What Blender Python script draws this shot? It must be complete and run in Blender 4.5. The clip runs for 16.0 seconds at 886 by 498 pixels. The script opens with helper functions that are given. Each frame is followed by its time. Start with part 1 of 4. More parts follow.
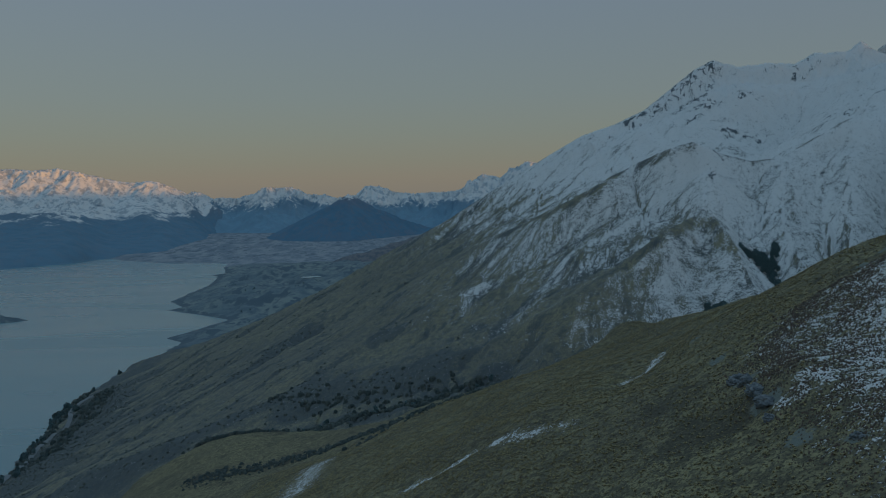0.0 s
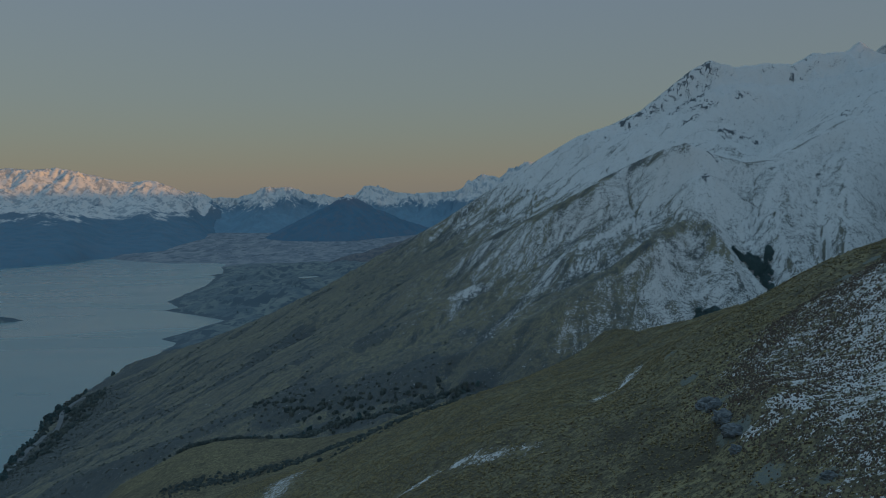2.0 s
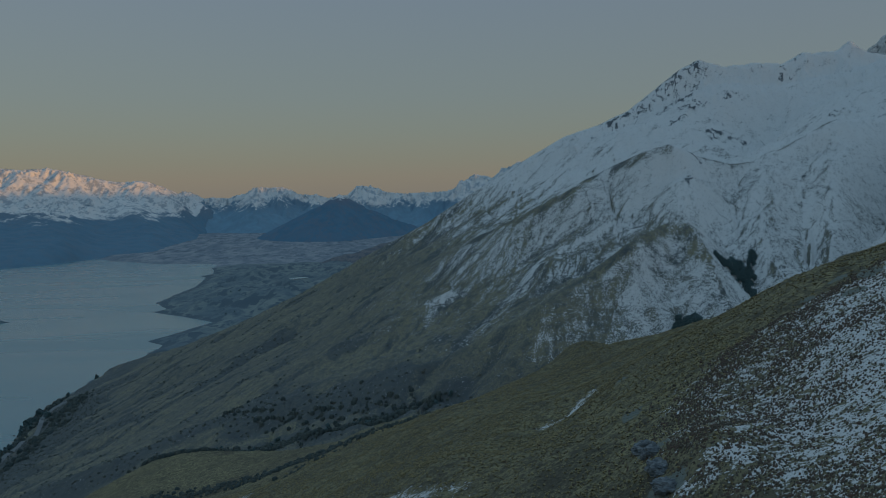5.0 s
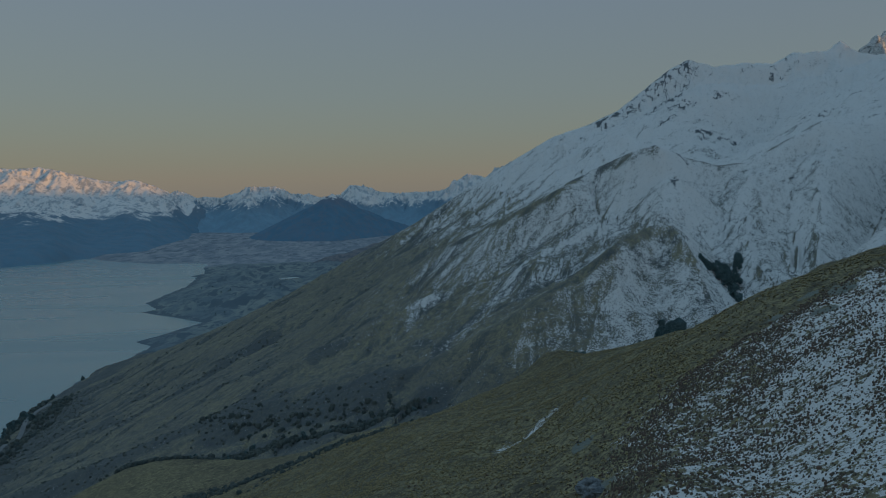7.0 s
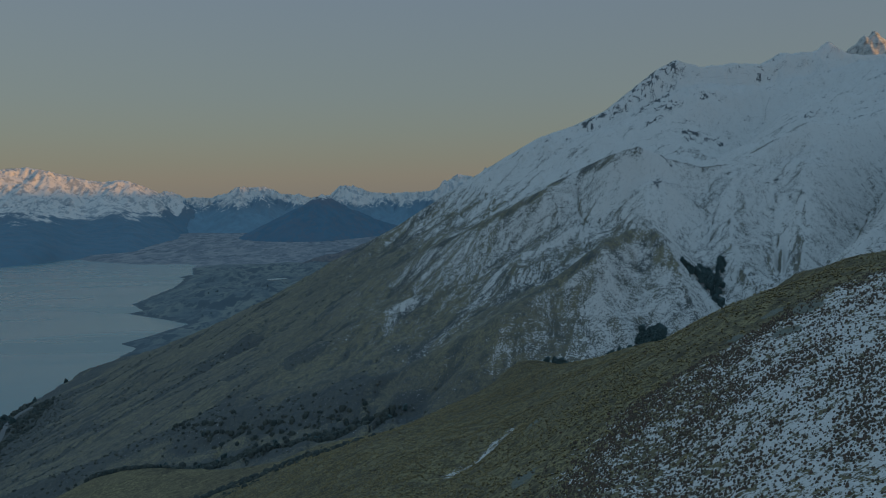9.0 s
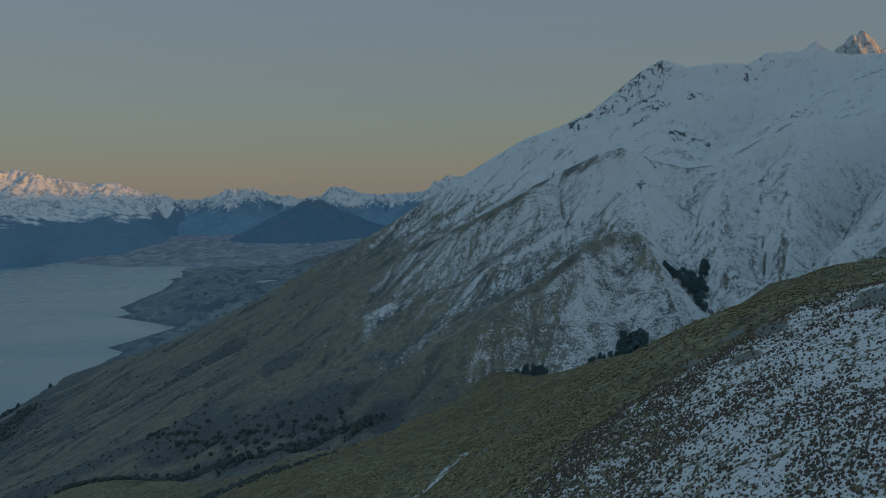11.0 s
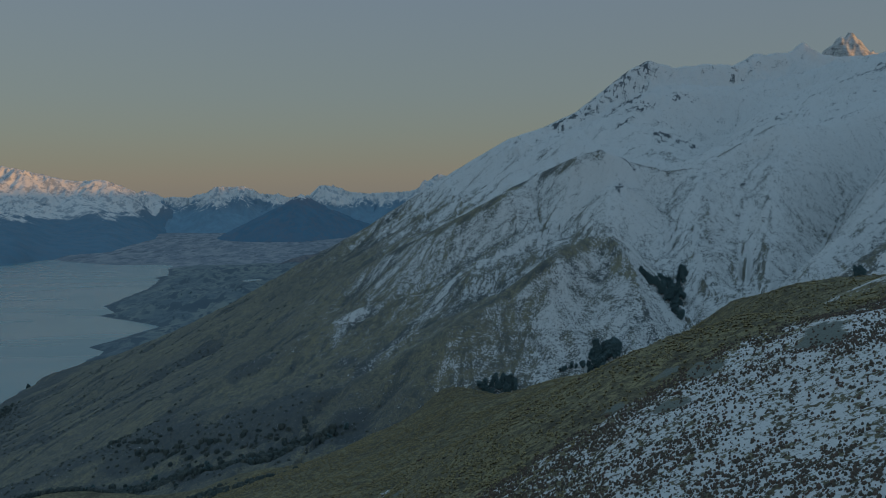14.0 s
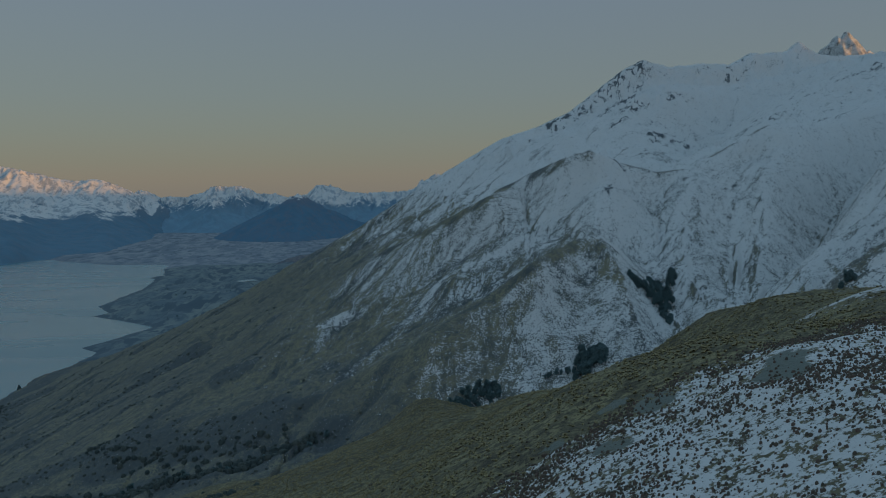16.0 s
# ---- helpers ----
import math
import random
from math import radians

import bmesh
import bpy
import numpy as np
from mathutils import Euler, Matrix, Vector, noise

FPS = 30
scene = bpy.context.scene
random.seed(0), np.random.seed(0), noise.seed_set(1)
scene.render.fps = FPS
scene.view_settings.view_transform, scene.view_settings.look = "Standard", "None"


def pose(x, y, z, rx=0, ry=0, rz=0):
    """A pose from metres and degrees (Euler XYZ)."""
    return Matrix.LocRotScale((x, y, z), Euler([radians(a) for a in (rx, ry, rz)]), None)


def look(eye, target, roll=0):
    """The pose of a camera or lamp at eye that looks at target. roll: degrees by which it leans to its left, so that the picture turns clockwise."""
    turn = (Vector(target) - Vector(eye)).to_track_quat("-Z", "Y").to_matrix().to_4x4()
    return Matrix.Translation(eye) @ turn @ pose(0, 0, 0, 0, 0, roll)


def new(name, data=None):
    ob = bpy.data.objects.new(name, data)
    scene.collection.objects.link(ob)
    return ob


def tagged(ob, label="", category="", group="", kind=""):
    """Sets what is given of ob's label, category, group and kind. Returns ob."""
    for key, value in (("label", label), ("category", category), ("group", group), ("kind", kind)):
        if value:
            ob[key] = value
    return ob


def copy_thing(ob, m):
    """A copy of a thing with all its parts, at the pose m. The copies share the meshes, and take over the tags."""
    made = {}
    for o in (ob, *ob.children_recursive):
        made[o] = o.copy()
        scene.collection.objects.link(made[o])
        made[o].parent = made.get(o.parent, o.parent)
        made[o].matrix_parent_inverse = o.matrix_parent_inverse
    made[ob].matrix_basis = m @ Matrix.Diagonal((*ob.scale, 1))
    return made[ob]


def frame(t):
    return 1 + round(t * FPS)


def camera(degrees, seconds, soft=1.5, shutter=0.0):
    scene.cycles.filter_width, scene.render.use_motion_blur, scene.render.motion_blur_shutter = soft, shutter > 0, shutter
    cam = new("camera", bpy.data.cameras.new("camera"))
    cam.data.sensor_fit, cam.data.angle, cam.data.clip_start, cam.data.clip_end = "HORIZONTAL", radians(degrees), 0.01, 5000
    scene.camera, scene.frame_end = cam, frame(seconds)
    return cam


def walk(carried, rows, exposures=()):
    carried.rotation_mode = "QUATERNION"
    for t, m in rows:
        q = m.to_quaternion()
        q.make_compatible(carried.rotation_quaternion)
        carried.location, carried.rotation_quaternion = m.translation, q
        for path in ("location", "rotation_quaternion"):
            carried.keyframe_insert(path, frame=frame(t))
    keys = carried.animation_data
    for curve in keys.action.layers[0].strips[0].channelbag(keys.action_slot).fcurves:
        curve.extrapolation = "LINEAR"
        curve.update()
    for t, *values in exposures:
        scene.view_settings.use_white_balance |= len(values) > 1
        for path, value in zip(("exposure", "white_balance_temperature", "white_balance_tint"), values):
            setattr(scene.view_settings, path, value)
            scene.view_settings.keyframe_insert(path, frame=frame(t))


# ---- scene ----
cam = camera(47.8, 16.0, soft=1.0)
PATH = [
    (0, (1.368, -1.427, 134.245), (1.442, 0.57, 134.162), -1.2),
    (0.5, (2.294, -0.07, 134.324), (2.368, 1.927, 134.241), -1.1),
    (1, (3.249, 1.252, 134.458), (3.323, 3.249, 134.374), -1.1),
    (1.5, (4.153, 2.525, 134.587), (4.227, 4.522, 134.504), -1.1),
    (2, (5.113, 3.823, 134.75), (5.187, 5.819, 134.667), -1.1),
    (2.5, (6.015, 5.094, 134.886), (6.089, 7.091, 134.802), -1.1),
    (3, (6.958, 6.388, 135.044), (7.032, 8.385, 134.96), -1.1),
    (3.5, (7.891, 7.659, 135.204), (7.965, 9.656, 135.121), -1.1),
    (4, (8.861, 8.979, 135.375), (8.937, 10.976, 135.291), -1.1),
    (4.2, (9.233, 9.494, 135.408), (9.311, 11.491, 135.324), -1.1),
    (6.3, (13.084, 14.718, 136.134), (13.18, 16.714, 136.051), -1.2),
    (6.5, (13.486, 15.253, 136.175), (13.58, 17.249, 136.09), -1.1),
    (7, (14.47, 16.649, 136.307), (14.569, 18.645, 136.222), -1.1),
    (7.5, (15.394, 17.99, 136.428), (15.498, 19.985, 136.343), -1.1),
    (8, (16.35, 19.284, 136.578), (16.458, 21.279, 136.493), -1.1),
    (8.5, (17.285, 20.536, 136.711), (17.398, 22.531, 136.626), -1.1),
    (9, (18.218, 21.72, 136.853), (18.335, 23.715, 136.768), -1.1),
    (11.3, (22.401, 27.272, 137.562), (22.537, 29.266, 137.478), -1.3),
    (11.5, (22.76, 27.784, 137.581), (22.898, 29.777, 137.495), -1.1),
    (12, (23.714, 29.039, 137.734), (23.856, 31.032, 137.648), -1.0),
    (12.5, (24.61, 30.212, 137.869), (24.755, 32.205, 137.783), -1.1),
    (13, (25.511, 31.341, 138.035), (25.659, 33.334, 137.949), -1.0),
    (13.5, (26.375, 32.468, 138.171), (26.527, 34.461, 138.085), -1.1),
    (14, (27.277, 33.588, 138.33), (27.43, 35.58, 138.244), -1.0),
    (14.5, (28.109, 34.65, 138.481), (28.264, 36.642, 138.394), -1.0),
    (15, (29.043, 35.792, 138.625), (29.199, 37.784, 138.538), -1.0),
    (15.5, (30.002, 37.064, 138.746), (30.159, 39.056, 138.659), -1.0),
    (16, (30.972, 38.328, 138.865), (31.129, 40.32, 138.778), -1.0),
]
walk(cam, [(t, look(eye, target, roll)) for t, eye, target, roll in PATH])

# ---- light ----
def node_tree(idblock):
    idblock.use_nodes = True
    nt = idblock.node_tree
    nt.nodes.clear()
    return nt


def add(nt, kind, **values):
    n = nt.nodes.new(kind)
    for k, v in values.items():
        n.inputs[k.replace("_", " ")].default_value = v
    return n


SUN_UP, SUN_FROM = 1.85, 124.0          # degrees above the horizon; clockwise from straight ahead

world = bpy.data.worlds.new("dawn_sky")
scene.world = world
nt = node_tree(world)
geo = nt.nodes.new("ShaderNodeTexCoord")
sep = nt.nodes.new("ShaderNodeSeparateXYZ")
nt.links.new(geo.outputs["Generated"], sep.inputs[0])
ramp = nt.nodes.new("ShaderNodeValToRGB")
nt.links.new(sep.outputs["Z"], ramp.inputs[0])
stops = [(0.0, (0.200, 0.200, 0.180)), (0.030, (0.204, 0.207, 0.184)), (0.048, (0.184, 0.211, 0.195)), (0.075, (0.168, 0.214, 0.217)),
         (0.110, (0.159, 0.213, 0.241)), (0.20, (0.153, 0.207, 0.270)), (0.42, (0.182, 0.295, 0.400)), (1.0, (0.195, 0.325, 0.455))]
while len(ramp.color_ramp.elements) < len(stops):
    ramp.color_ramp.elements.new(0.5)
for el, (p, c) in zip(ramp.color_ramp.elements, stops):
    el.position, el.color = p, (*c, 1)
sky = nt.nodes.new("ShaderNodeTexSky")
sky.sky_type = "NISHITA"
sky.sun_disc = False
sky.sun_elevation, sky.sun_rotation = radians(SUN_UP), radians(SUN_FROM)
both = nt.nodes.new("ShaderNodeMix")
both.data_type = "RGBA"
both.inputs[0].default_value = 0.04
nt.links.new(ramp.outputs[0], both.inputs[6])
nt.links.new(sky.outputs[0], both.inputs[7])
bg = add(nt, "ShaderNodeBackground", Strength=0.88)
nt.links.new(both.outputs[2], bg.inputs["Color"])
out = nt.nodes.new("ShaderNodeOutputWorld")
nt.links.new(bg.outputs[0], out.inputs[0])

sun = new("sun", bpy.data.lights.new("sun", "SUN"))
sun.data.energy, sun.data.angle, sun.data.color = 2.2, radians(0.6), (1.0, 0.43, 0.05)
a, e = radians(SUN_FROM), radians(SUN_UP)
sun.matrix_world = look((0, 0, 900), (-math.sin(a) * math.cos(e), -math.cos(a) * math.cos(e), 900 - math.sin(e)))


# ---- noise and landforms ----
TURNS = np.arange(65536) / 65535.0 * 2 * np.pi
COS, SIN = np.cos(TURNS), np.sin(TURNS)


def hash2(ix, iy, seed):
    h = (ix * 374761393 + iy * 668265263 + seed * 974711) & 0xFFFFFFFF
    h = ((h ^ (h >> 13)) * 1274126177) & 0xFFFFFFFF
    return (h ^ (h >> 16)) & 0xFFFF


def perlin(x, y, seed=0):
    ix, iy = np.floor(x), np.floor(y)
    fx, fy = x - ix, y - iy
    ix, iy = ix.astype(np.int64), iy.astype(np.int64)
    u, v = fx * fx * fx * (fx * (fx * 6 - 15) + 10), fy * fy * fy * (fy * (fy * 6 - 15) + 10)
    def corner(dx, dy):
        h = hash2(ix + dx, iy + dy, seed)
        return COS[h] * (fx - dx) + SIN[h] * (fy - dy)
    a, b, c, d = corner(0, 0), corner(1, 0), corner(0, 1), corner(1, 1)
    return 1.5 * (a + u * (b - a) + v * (c - a) + u * v * (a - b - c + d))


def fbm(x, y, octaves=4, seed=0, gain=0.5):
    s, amp = 0, 1.0
    for k in range(octaves):
        s = s + amp * perlin(x * 2 ** k + 17.3 * k, y * 2 ** k - 9.1 * k, seed + k)
        amp *= gain
    return s


def ridged(x, y, octaves=4, seed=0, gain=0.55):
    s, amp, tot = 0, 1.0, 0
    for k in range(octaves):
        s = s + amp * (1 - 2 * np.abs(perlin(x * 2 ** k + 5.7 * k, y * 2 ** k + 3.3 * k, seed + k)))
        tot += amp
        amp *= gain
    return s / tot


def erosion(x, y, zx, zy, wave, octaves, seed, gain=0.5, bend=1.0):
    """Branching spurs and gullies that run down the slope (zx, zy): one layer for each octave, 1 on a spur and -1 in a gully."""
    layers, amp = [], 1.0
    for k in range(octaves):
        size = np.hypot(zx, zy) + 1e-4
        sx, sy = -zy / size, zx / size
        px, py = x / wave, y / wave
        ix, iy = np.floor(px).astype(np.int64), np.floor(py).astype(np.int64)
        c, s, total = 0, 0, 1e-6
        for i in (-1, 0, 1):
            for j in (-1, 0, 1):
                h = hash2(ix + i, iy + j, seed + 7 * k)
                vx, vy = px - ix - i - 0.5 - 0.42 * COS[h], py - iy - j - 0.5 - 0.42 * SIN[h]
                w = np.exp(-2.6 * (vx * vx + vy * vy))
                ph = 2 * np.pi * (vx * sx + vy * sy) + 0.00019 * h
                c, s, total = c + w * np.cos(ph), s - w * np.sin(ph), total + w
        c, s = c / total, s / total
        layers.append(c)
        zx, zy = zx + bend * amp * s * sx, zy + bend * amp * s * sy
        wave, amp = 0.5 * wave, gain * amp
    return layers


def sstep(a, b, x):
    t = np.clip((x - a) / (b - a), 0, 1)
    return t * t * (3 - 2 * t)


def soft(x, w):
    """A ramp: 0 below nought, x above, rounded over w."""
    return w * np.logaddexp(0, x / w)


def along(line, x, y):
    """Distance from a polyline of (x, y, z) and the z at its nearest place."""
    best, zz = np.full(x.shape, 1e12), np.zeros(x.shape)
    for (ax, ay, az), (bx, by, bz) in zip(line[:-1], line[1:]):
        dx, dy = bx - ax, by - ay
        t = np.clip(((x - ax) * dx + (y - ay) * dy) / (dx * dx + dy * dy), 0, 1)
        d = (x - ax - t * dx) ** 2 + (y - ay - t * dy) ** 2
        m = d < best
        best, zz = np.where(m, d, best), np.where(m, az + t * (bz - az), zz)
    return np.sqrt(best), zz


# the eastern lake shore: y, x
SHORE = [(-400, -190), (300, -203), (503, -205), (519, -208), (546, -212), (579, -216), (606, -219), (639, -224), (650, -226), (658, -234), (709, -239), (753, -241), (783, -237), (806, -235), (830, -240),
         (853, -238), (880, -230), (905, -215), (941, -208), (957, -211), (982, -232), (1017, -227), (1043, -230), (1078, -254), (1121, -242), (1210, -226), (1247, -217), (1333, -277), (1391, -327), (1431, -315),
         (1527, -352), (1616, -355), (1831, -358), (1995, -373), (2100, -390), (2130, -410), (2191, -387), (2400, -430), (2560, -452), (2643, -480), (2680, -620), (2931, -800), (3200, -900), (5200, -900)]


def shore(y):
    sy, sx = zip(*SHORE)
    return np.interp(y, sy, sx) + np.interp(y, [900, 1500, 5000], [1.2, 3.0, 10.0]) * perlin(y / 37.0, y * 0 + 0.4, 3)


def west(x, y):
    return -0.30 * soft(x - 240, 20) - 0.30 * soft(x - 440, 20) + 0.47 * (x - np.interp(y, [300, 512, 650, 857, 1000, 1400], [-205, -208, -228, -246, -246, -300]))


# crests and gullies of the mountain: x, y, z
SKYLINE = [(470, 800, 250), (429, 775, 247), (376, 745, 242.5), (358, 735, 241), (346, 730, 244.5), (339, 728, 250), (331, 724, 243.5), (325, 721, 241.5), (295, 705, 238), (274, 690, 229), (228, 678, 226), (219, 674, 227), (211, 671, 231), (187, 655, 216.5),
           (155, 632, 194), (132, 617, 184), (110, 604, 177), (78, 600, 159), (57, 600, 146), (30, 605, 129), (6, 615, 116), (-9, 630, 106), (-36, 670, 90), (-64, 720, 73), (-108, 800, 48), (-162, 900, 22), (-204, 930, 4)]
HUMP = [(300, 470, 190), (222, 402, 174), (186, 378, 164.5), (166, 365, 164), (149, 354, 157), (133, 345, 149), (121, 341, 148.5), (108, 341, 152), (99, 336, 155), (92, 338, 153), (80, 350, 147), (67, 338, 141),
        (58, 340, 136), (49, 350, 131), (32, 380, 121), (11, 400, 109), (-17, 410, 90)]
KNOB = [(98, 320, 143), (90, 297, 128.5), (83, 280.5, 130), (76, 272, 128.5), (68.5, 266, 125), (59.5, 266, 118), (45, 258, 111), (28, 262, 101), (8, 268, 93)]
NOSE = [(83, 280.5, 130), (84, 262, 119), (80, 243, 107), (74, 228, 98)]
EAST = [(300, 420, 178), (240, 388, 163), (205, 360, 145.5), (173, 330, 132), (152, 300, 122), (119, 262, 113)]
LOW_EAST = [(190, 250, 158), (150, 226, 141), (127, 216, 131.5), (115, 206, 125), (100, 200, 112)]
STREAM = [(170, 268, 124), (130, 243, 108), (104, 232, 101), (78, 216, 95), (50, 228, 91), (17, 250, 88.5), (-10, 250, 82), (-26, 252, 77), (-45, 258, 70), (-70, 270, 60), (-100, 290, 45)]
WOOD_GULLY = [(124, 334, 143), (116, 312, 132), (108, 293, 124.5), (103, 268, 113), (101, 240, 103)]
CHUTE = [(72, 312, 129), (50, 298, 117), (36, 284, 106.5), (22, 266, 96), (14, 252, 89)]
FRONT = [(400, 730, 226), (338, 696, 226), (295, 676, 217), (250, 655, 207), (211, 640, 208), (178, 618, 192), (150, 605, 180)]
BANK = [(16, 285, 98.5), (-39, 288, 78.3), (-73, 300, 64.3), (-105, 330, 50)]
BASIN = [(300, 640, 200), (225, 584, 165), (160, 470, 143), (105, 445, 133), (62, 440, 121), (20, 455, 103), (-30, 480, 78)]
FACE = [(158, 350, 152), (147, 334, 146.5), (133, 303, 126.5), (122, 275, 115)]
APRON = [(48, 303, 118), (18, 312, 107.5), (1, 317, 98), (-27, 315.5, 85), (-66, 420, 66)]
LINES = [SKYLINE, HUMP, KNOB, NOSE, EAST, LOW_EAST, STREAM, WOOD_GULLY, CHUTE, BASIN, FACE, APRON, BANK, FRONT]


def near(line, x, y, w):
    """1 on a line, falling to 0 at distance w."""
    d, _ = along([(*p, 0) for p in line], x, y)
    return sstep(w, 0, d)


GULLY_SCRUB = [([(10, 260), (-13, 265), (-30, 284), (-42, 305)], 5), ([(20, 250), (5, 245), (-10, 248), (-26, 256), (-45, 264), (-62, 272)], 9), ([(-47, 513), (-56, 489), (-65, 462), (-74, 427), (-89, 426), (-104, 420), (-150, 450)], 7),
               ([(-95, 400), (-115, 395), (-140, 390)], 7), ([(-30, 290), (-50, 300), (-72, 300), (-95, 310)], 16), ([(10, 268), (-12, 272), (-30, 278)], 10),
               ([(-188, 621), (-181, 555), (-173, 488), (-165, 429)], 22), ([(-93, 563), (-100, 560)], 6), ([(-52, 524), (-66, 485), (-78, 452), (-92, 440), (-111, 455), (-139, 480)], 6), ([(52, 300), (36, 286), (22, 268)], 4), ([(30, 330), (8, 318), (-8, 312)], 5)]


def fall(x, y):
    """Places along and across the fall line of the lakeward slope."""
    k = np.hypot(1, 0.85)
    return (x + 0.85 * y) / k, (y - 0.85 * x) / k


def mountain_base(x, y):
    w = west(x, y)
    num, den = 0, 1 / 55.0 ** 1.75
    for line in LINES:
        d, z = along([(a, b, c - float(west(a, b))) for a, b, c in line], x, y)
        k = 1 / (d ** 1.75 + 1.2)
        num, den = num + k * z, den + k
    return w + num / den * np.clip(w / 30, 0, 1)


def polar_slope(f, az, r):
    """Slope of f in x and y over a fan of places."""
    fr, fa = np.gradient(f, r, axis=0), np.gradient(f, az, axis=1) / r[:, None]
    return fr * np.sin(az) + fa * np.cos(az), fr * np.cos(az) - fa * np.sin(az)


class Ground:
    """The mountain's surface over a fan of places round (cx, cy), with its slopes and gullies."""

    def __init__(self, az, r, cx, cy):
        self.az, self.r, self.cx, self.cy = az, r, cx, cy
        A, R = np.meshgrid(az, r)
        self.x, self.y = cx + R * np.sin(A), cy + R * np.cos(A)

    def shape(self):
        x, y = self.x, self.y
        base = mountain_base(x, y)
        hold = 1.0
        for line in (SKYLINE, HUMP):
            d, _ = along(line, x, y)
            hold = np.minimum(hold, sstep(0, 16, d) * 0.88 + 0.12)
        d, _ = along(KNOB, x, y)
        hold = np.minimum(hold, sstep(0, 7, d) * 0.8 + 0.2)
        z = base + hold * (0.9 * fbm(x / 45, y / 45, 3, 29) + 2.6 * sstep(330, 560, y) * (ridged(x / 160, (y + 6 * perlin(x / 50, y / 50, 61)) / 70, 3, 17) - 0.25))
        bx, by = polar_slope(z, self.az, self.r)
        size = 0.55 + 0.45 * sstep(70, 120, z) - 0.2 * sstep(88, 106, x) * sstep(440, 370, y)
        self.spur = erosion(x, y, bx, by, 36.0, 6, 211, 0.62, 0.9)
        for e, a in zip(self.spur, (1.25, 0.95, 0.62, 0.36, 0.20, 0.10)):
            z = z + hold * size * a * e
        z = z + 0.22 * fbm(x / 9, y / 9, 3, 23)
        z = z + sstep(185, 235, z) * 2.6 * (ridged(x / 26, y / 15, 4, 31, 0.6) - 0.3)
        back = sorted((a, b) for a, b, _ in SKYLINE)
        z = z - 0.7 * soft(y - np.interp(x, [p[0] for p in back], [p[1] for p in back]) - 8, 5)
        for line, w in GULLY_SCRUB[2:4]:
            z = z - 3.5 * near(line, x + 6 * perlin(x / 25, y / 25, 66), y, 15)
        edge = np.interp(x, [-90, -75, -40, -10, 17, 50, 78, 104, 130, 170, 260], [150, 175, 190, 205, 228, 212, 200, 200, 196, 190, 190])
        z = z - 0.8 * soft(edge - y, 6) * sstep(-75, -20, x)
        off = x - shore(y)
        z = np.where((off > 0) & (y < 935), np.maximum(z, np.minimum(0.12 * off, 4) + 0.5), z)
        self.z = np.where(off < 4, np.minimum(z, 0.25 * off + 0.8 + 0.3 * perlin(x / 6, y / 6, 5)), z)
        self.bx, self.by = bx, by
        self.zx, self.zy = polar_slope(self.z, self.az, self.r)

    def at(self, f, x, y):
        """The value of the map f at places x, y."""
        a, r = np.arctan2(x - self.cx, y - self.cy), np.hypot(x - self.cx, y - self.cy)
        u = np.clip(np.interp(a, self.az, np.arange(len(self.az))), 0, len(self.az) - 1.001)
        v = np.clip(np.interp(r, self.r, np.arange(len(self.r))), 0, len(self.r) - 1.001)
        i, j = v.astype(int), u.astype(int)
        p, q = v - i, u - j
        return (f[i, j] * (1 - q) + f[i, j + 1] * q) * (1 - p) + (f[i + 1, j] * (1 - q) + f[i + 1, j + 1] * q) * p


def hill_base(x, y):
    near_part = soft(y - 86, 4) - soft(y - 108, 6)
    k = 0.53 - (0.55 + 0.45 * sstep(5, 35, x)) * (1 - 0.6 * sstep(52, 62, x)) * (0.0012 * near_part + (0.0007 + 0.0002 * sstep(36, 44, x)) * soft(y - 108, 6)) * sstep(-60, 0, x)
    z = k * (x + 205)
    z = z - 0.55 * soft(y - (206 - 0.95 * x + 14 * sstep(10, -25, x) - 24 * sstep(46, 60, x)), 5)
    z = z + 3.0 * np.exp(-(((x - 40) / 7) ** 2 + ((y - 164) / 8) ** 2)) - 2.4 * np.exp(-(((x - 23) / 6) ** 2 + ((y - 89) / 9) ** 2))
    z = z - 6.5 * np.tanh(0.16 * soft(y - 147, 9) * sstep(32, 14, x) / 6.5)
    return z - 0.49 * soft(x - 46, 2.5) + 0.35 * soft(x - 56, 3) - 0.40 * soft(x - 63, 3)


# lines of snow in the small gullies of the hillside, and their widths
STREAKS = [([(23.2, 97.3), (26, 97), (28.5, 103)], 1.7), ([(1, 92), (5, 89.5), (8, 90.5), (10.9, 84.9), (14.9, 78.8)], 2.4),
           ([(-14, 128), (-12, 144)], 7.0), ([(24.5, 58.1), (26.2, 58.9), (26.8, 57), (27.6, 54.5)], 2.6)]


def hill_z(x, y):
    z = hill_base(x, y)
    z = z + 1.2 * np.exp(-(((x - 26) / 3) ** 2 + ((y - 61) / 5) ** 2)) - 0.7 * np.exp(-(((x - 30.5) / 3) ** 2 + ((y - 66) / 5) ** 2))
    for line, w in STREAKS[:2]:
        z = z - 0.45 * near(line, x, y, 2.2 * w)
    return z + 0.7 * fbm(x / 26, y / 30, 3, 41) + 0.22 * fbm(x / 5, y / 5, 3, 43)


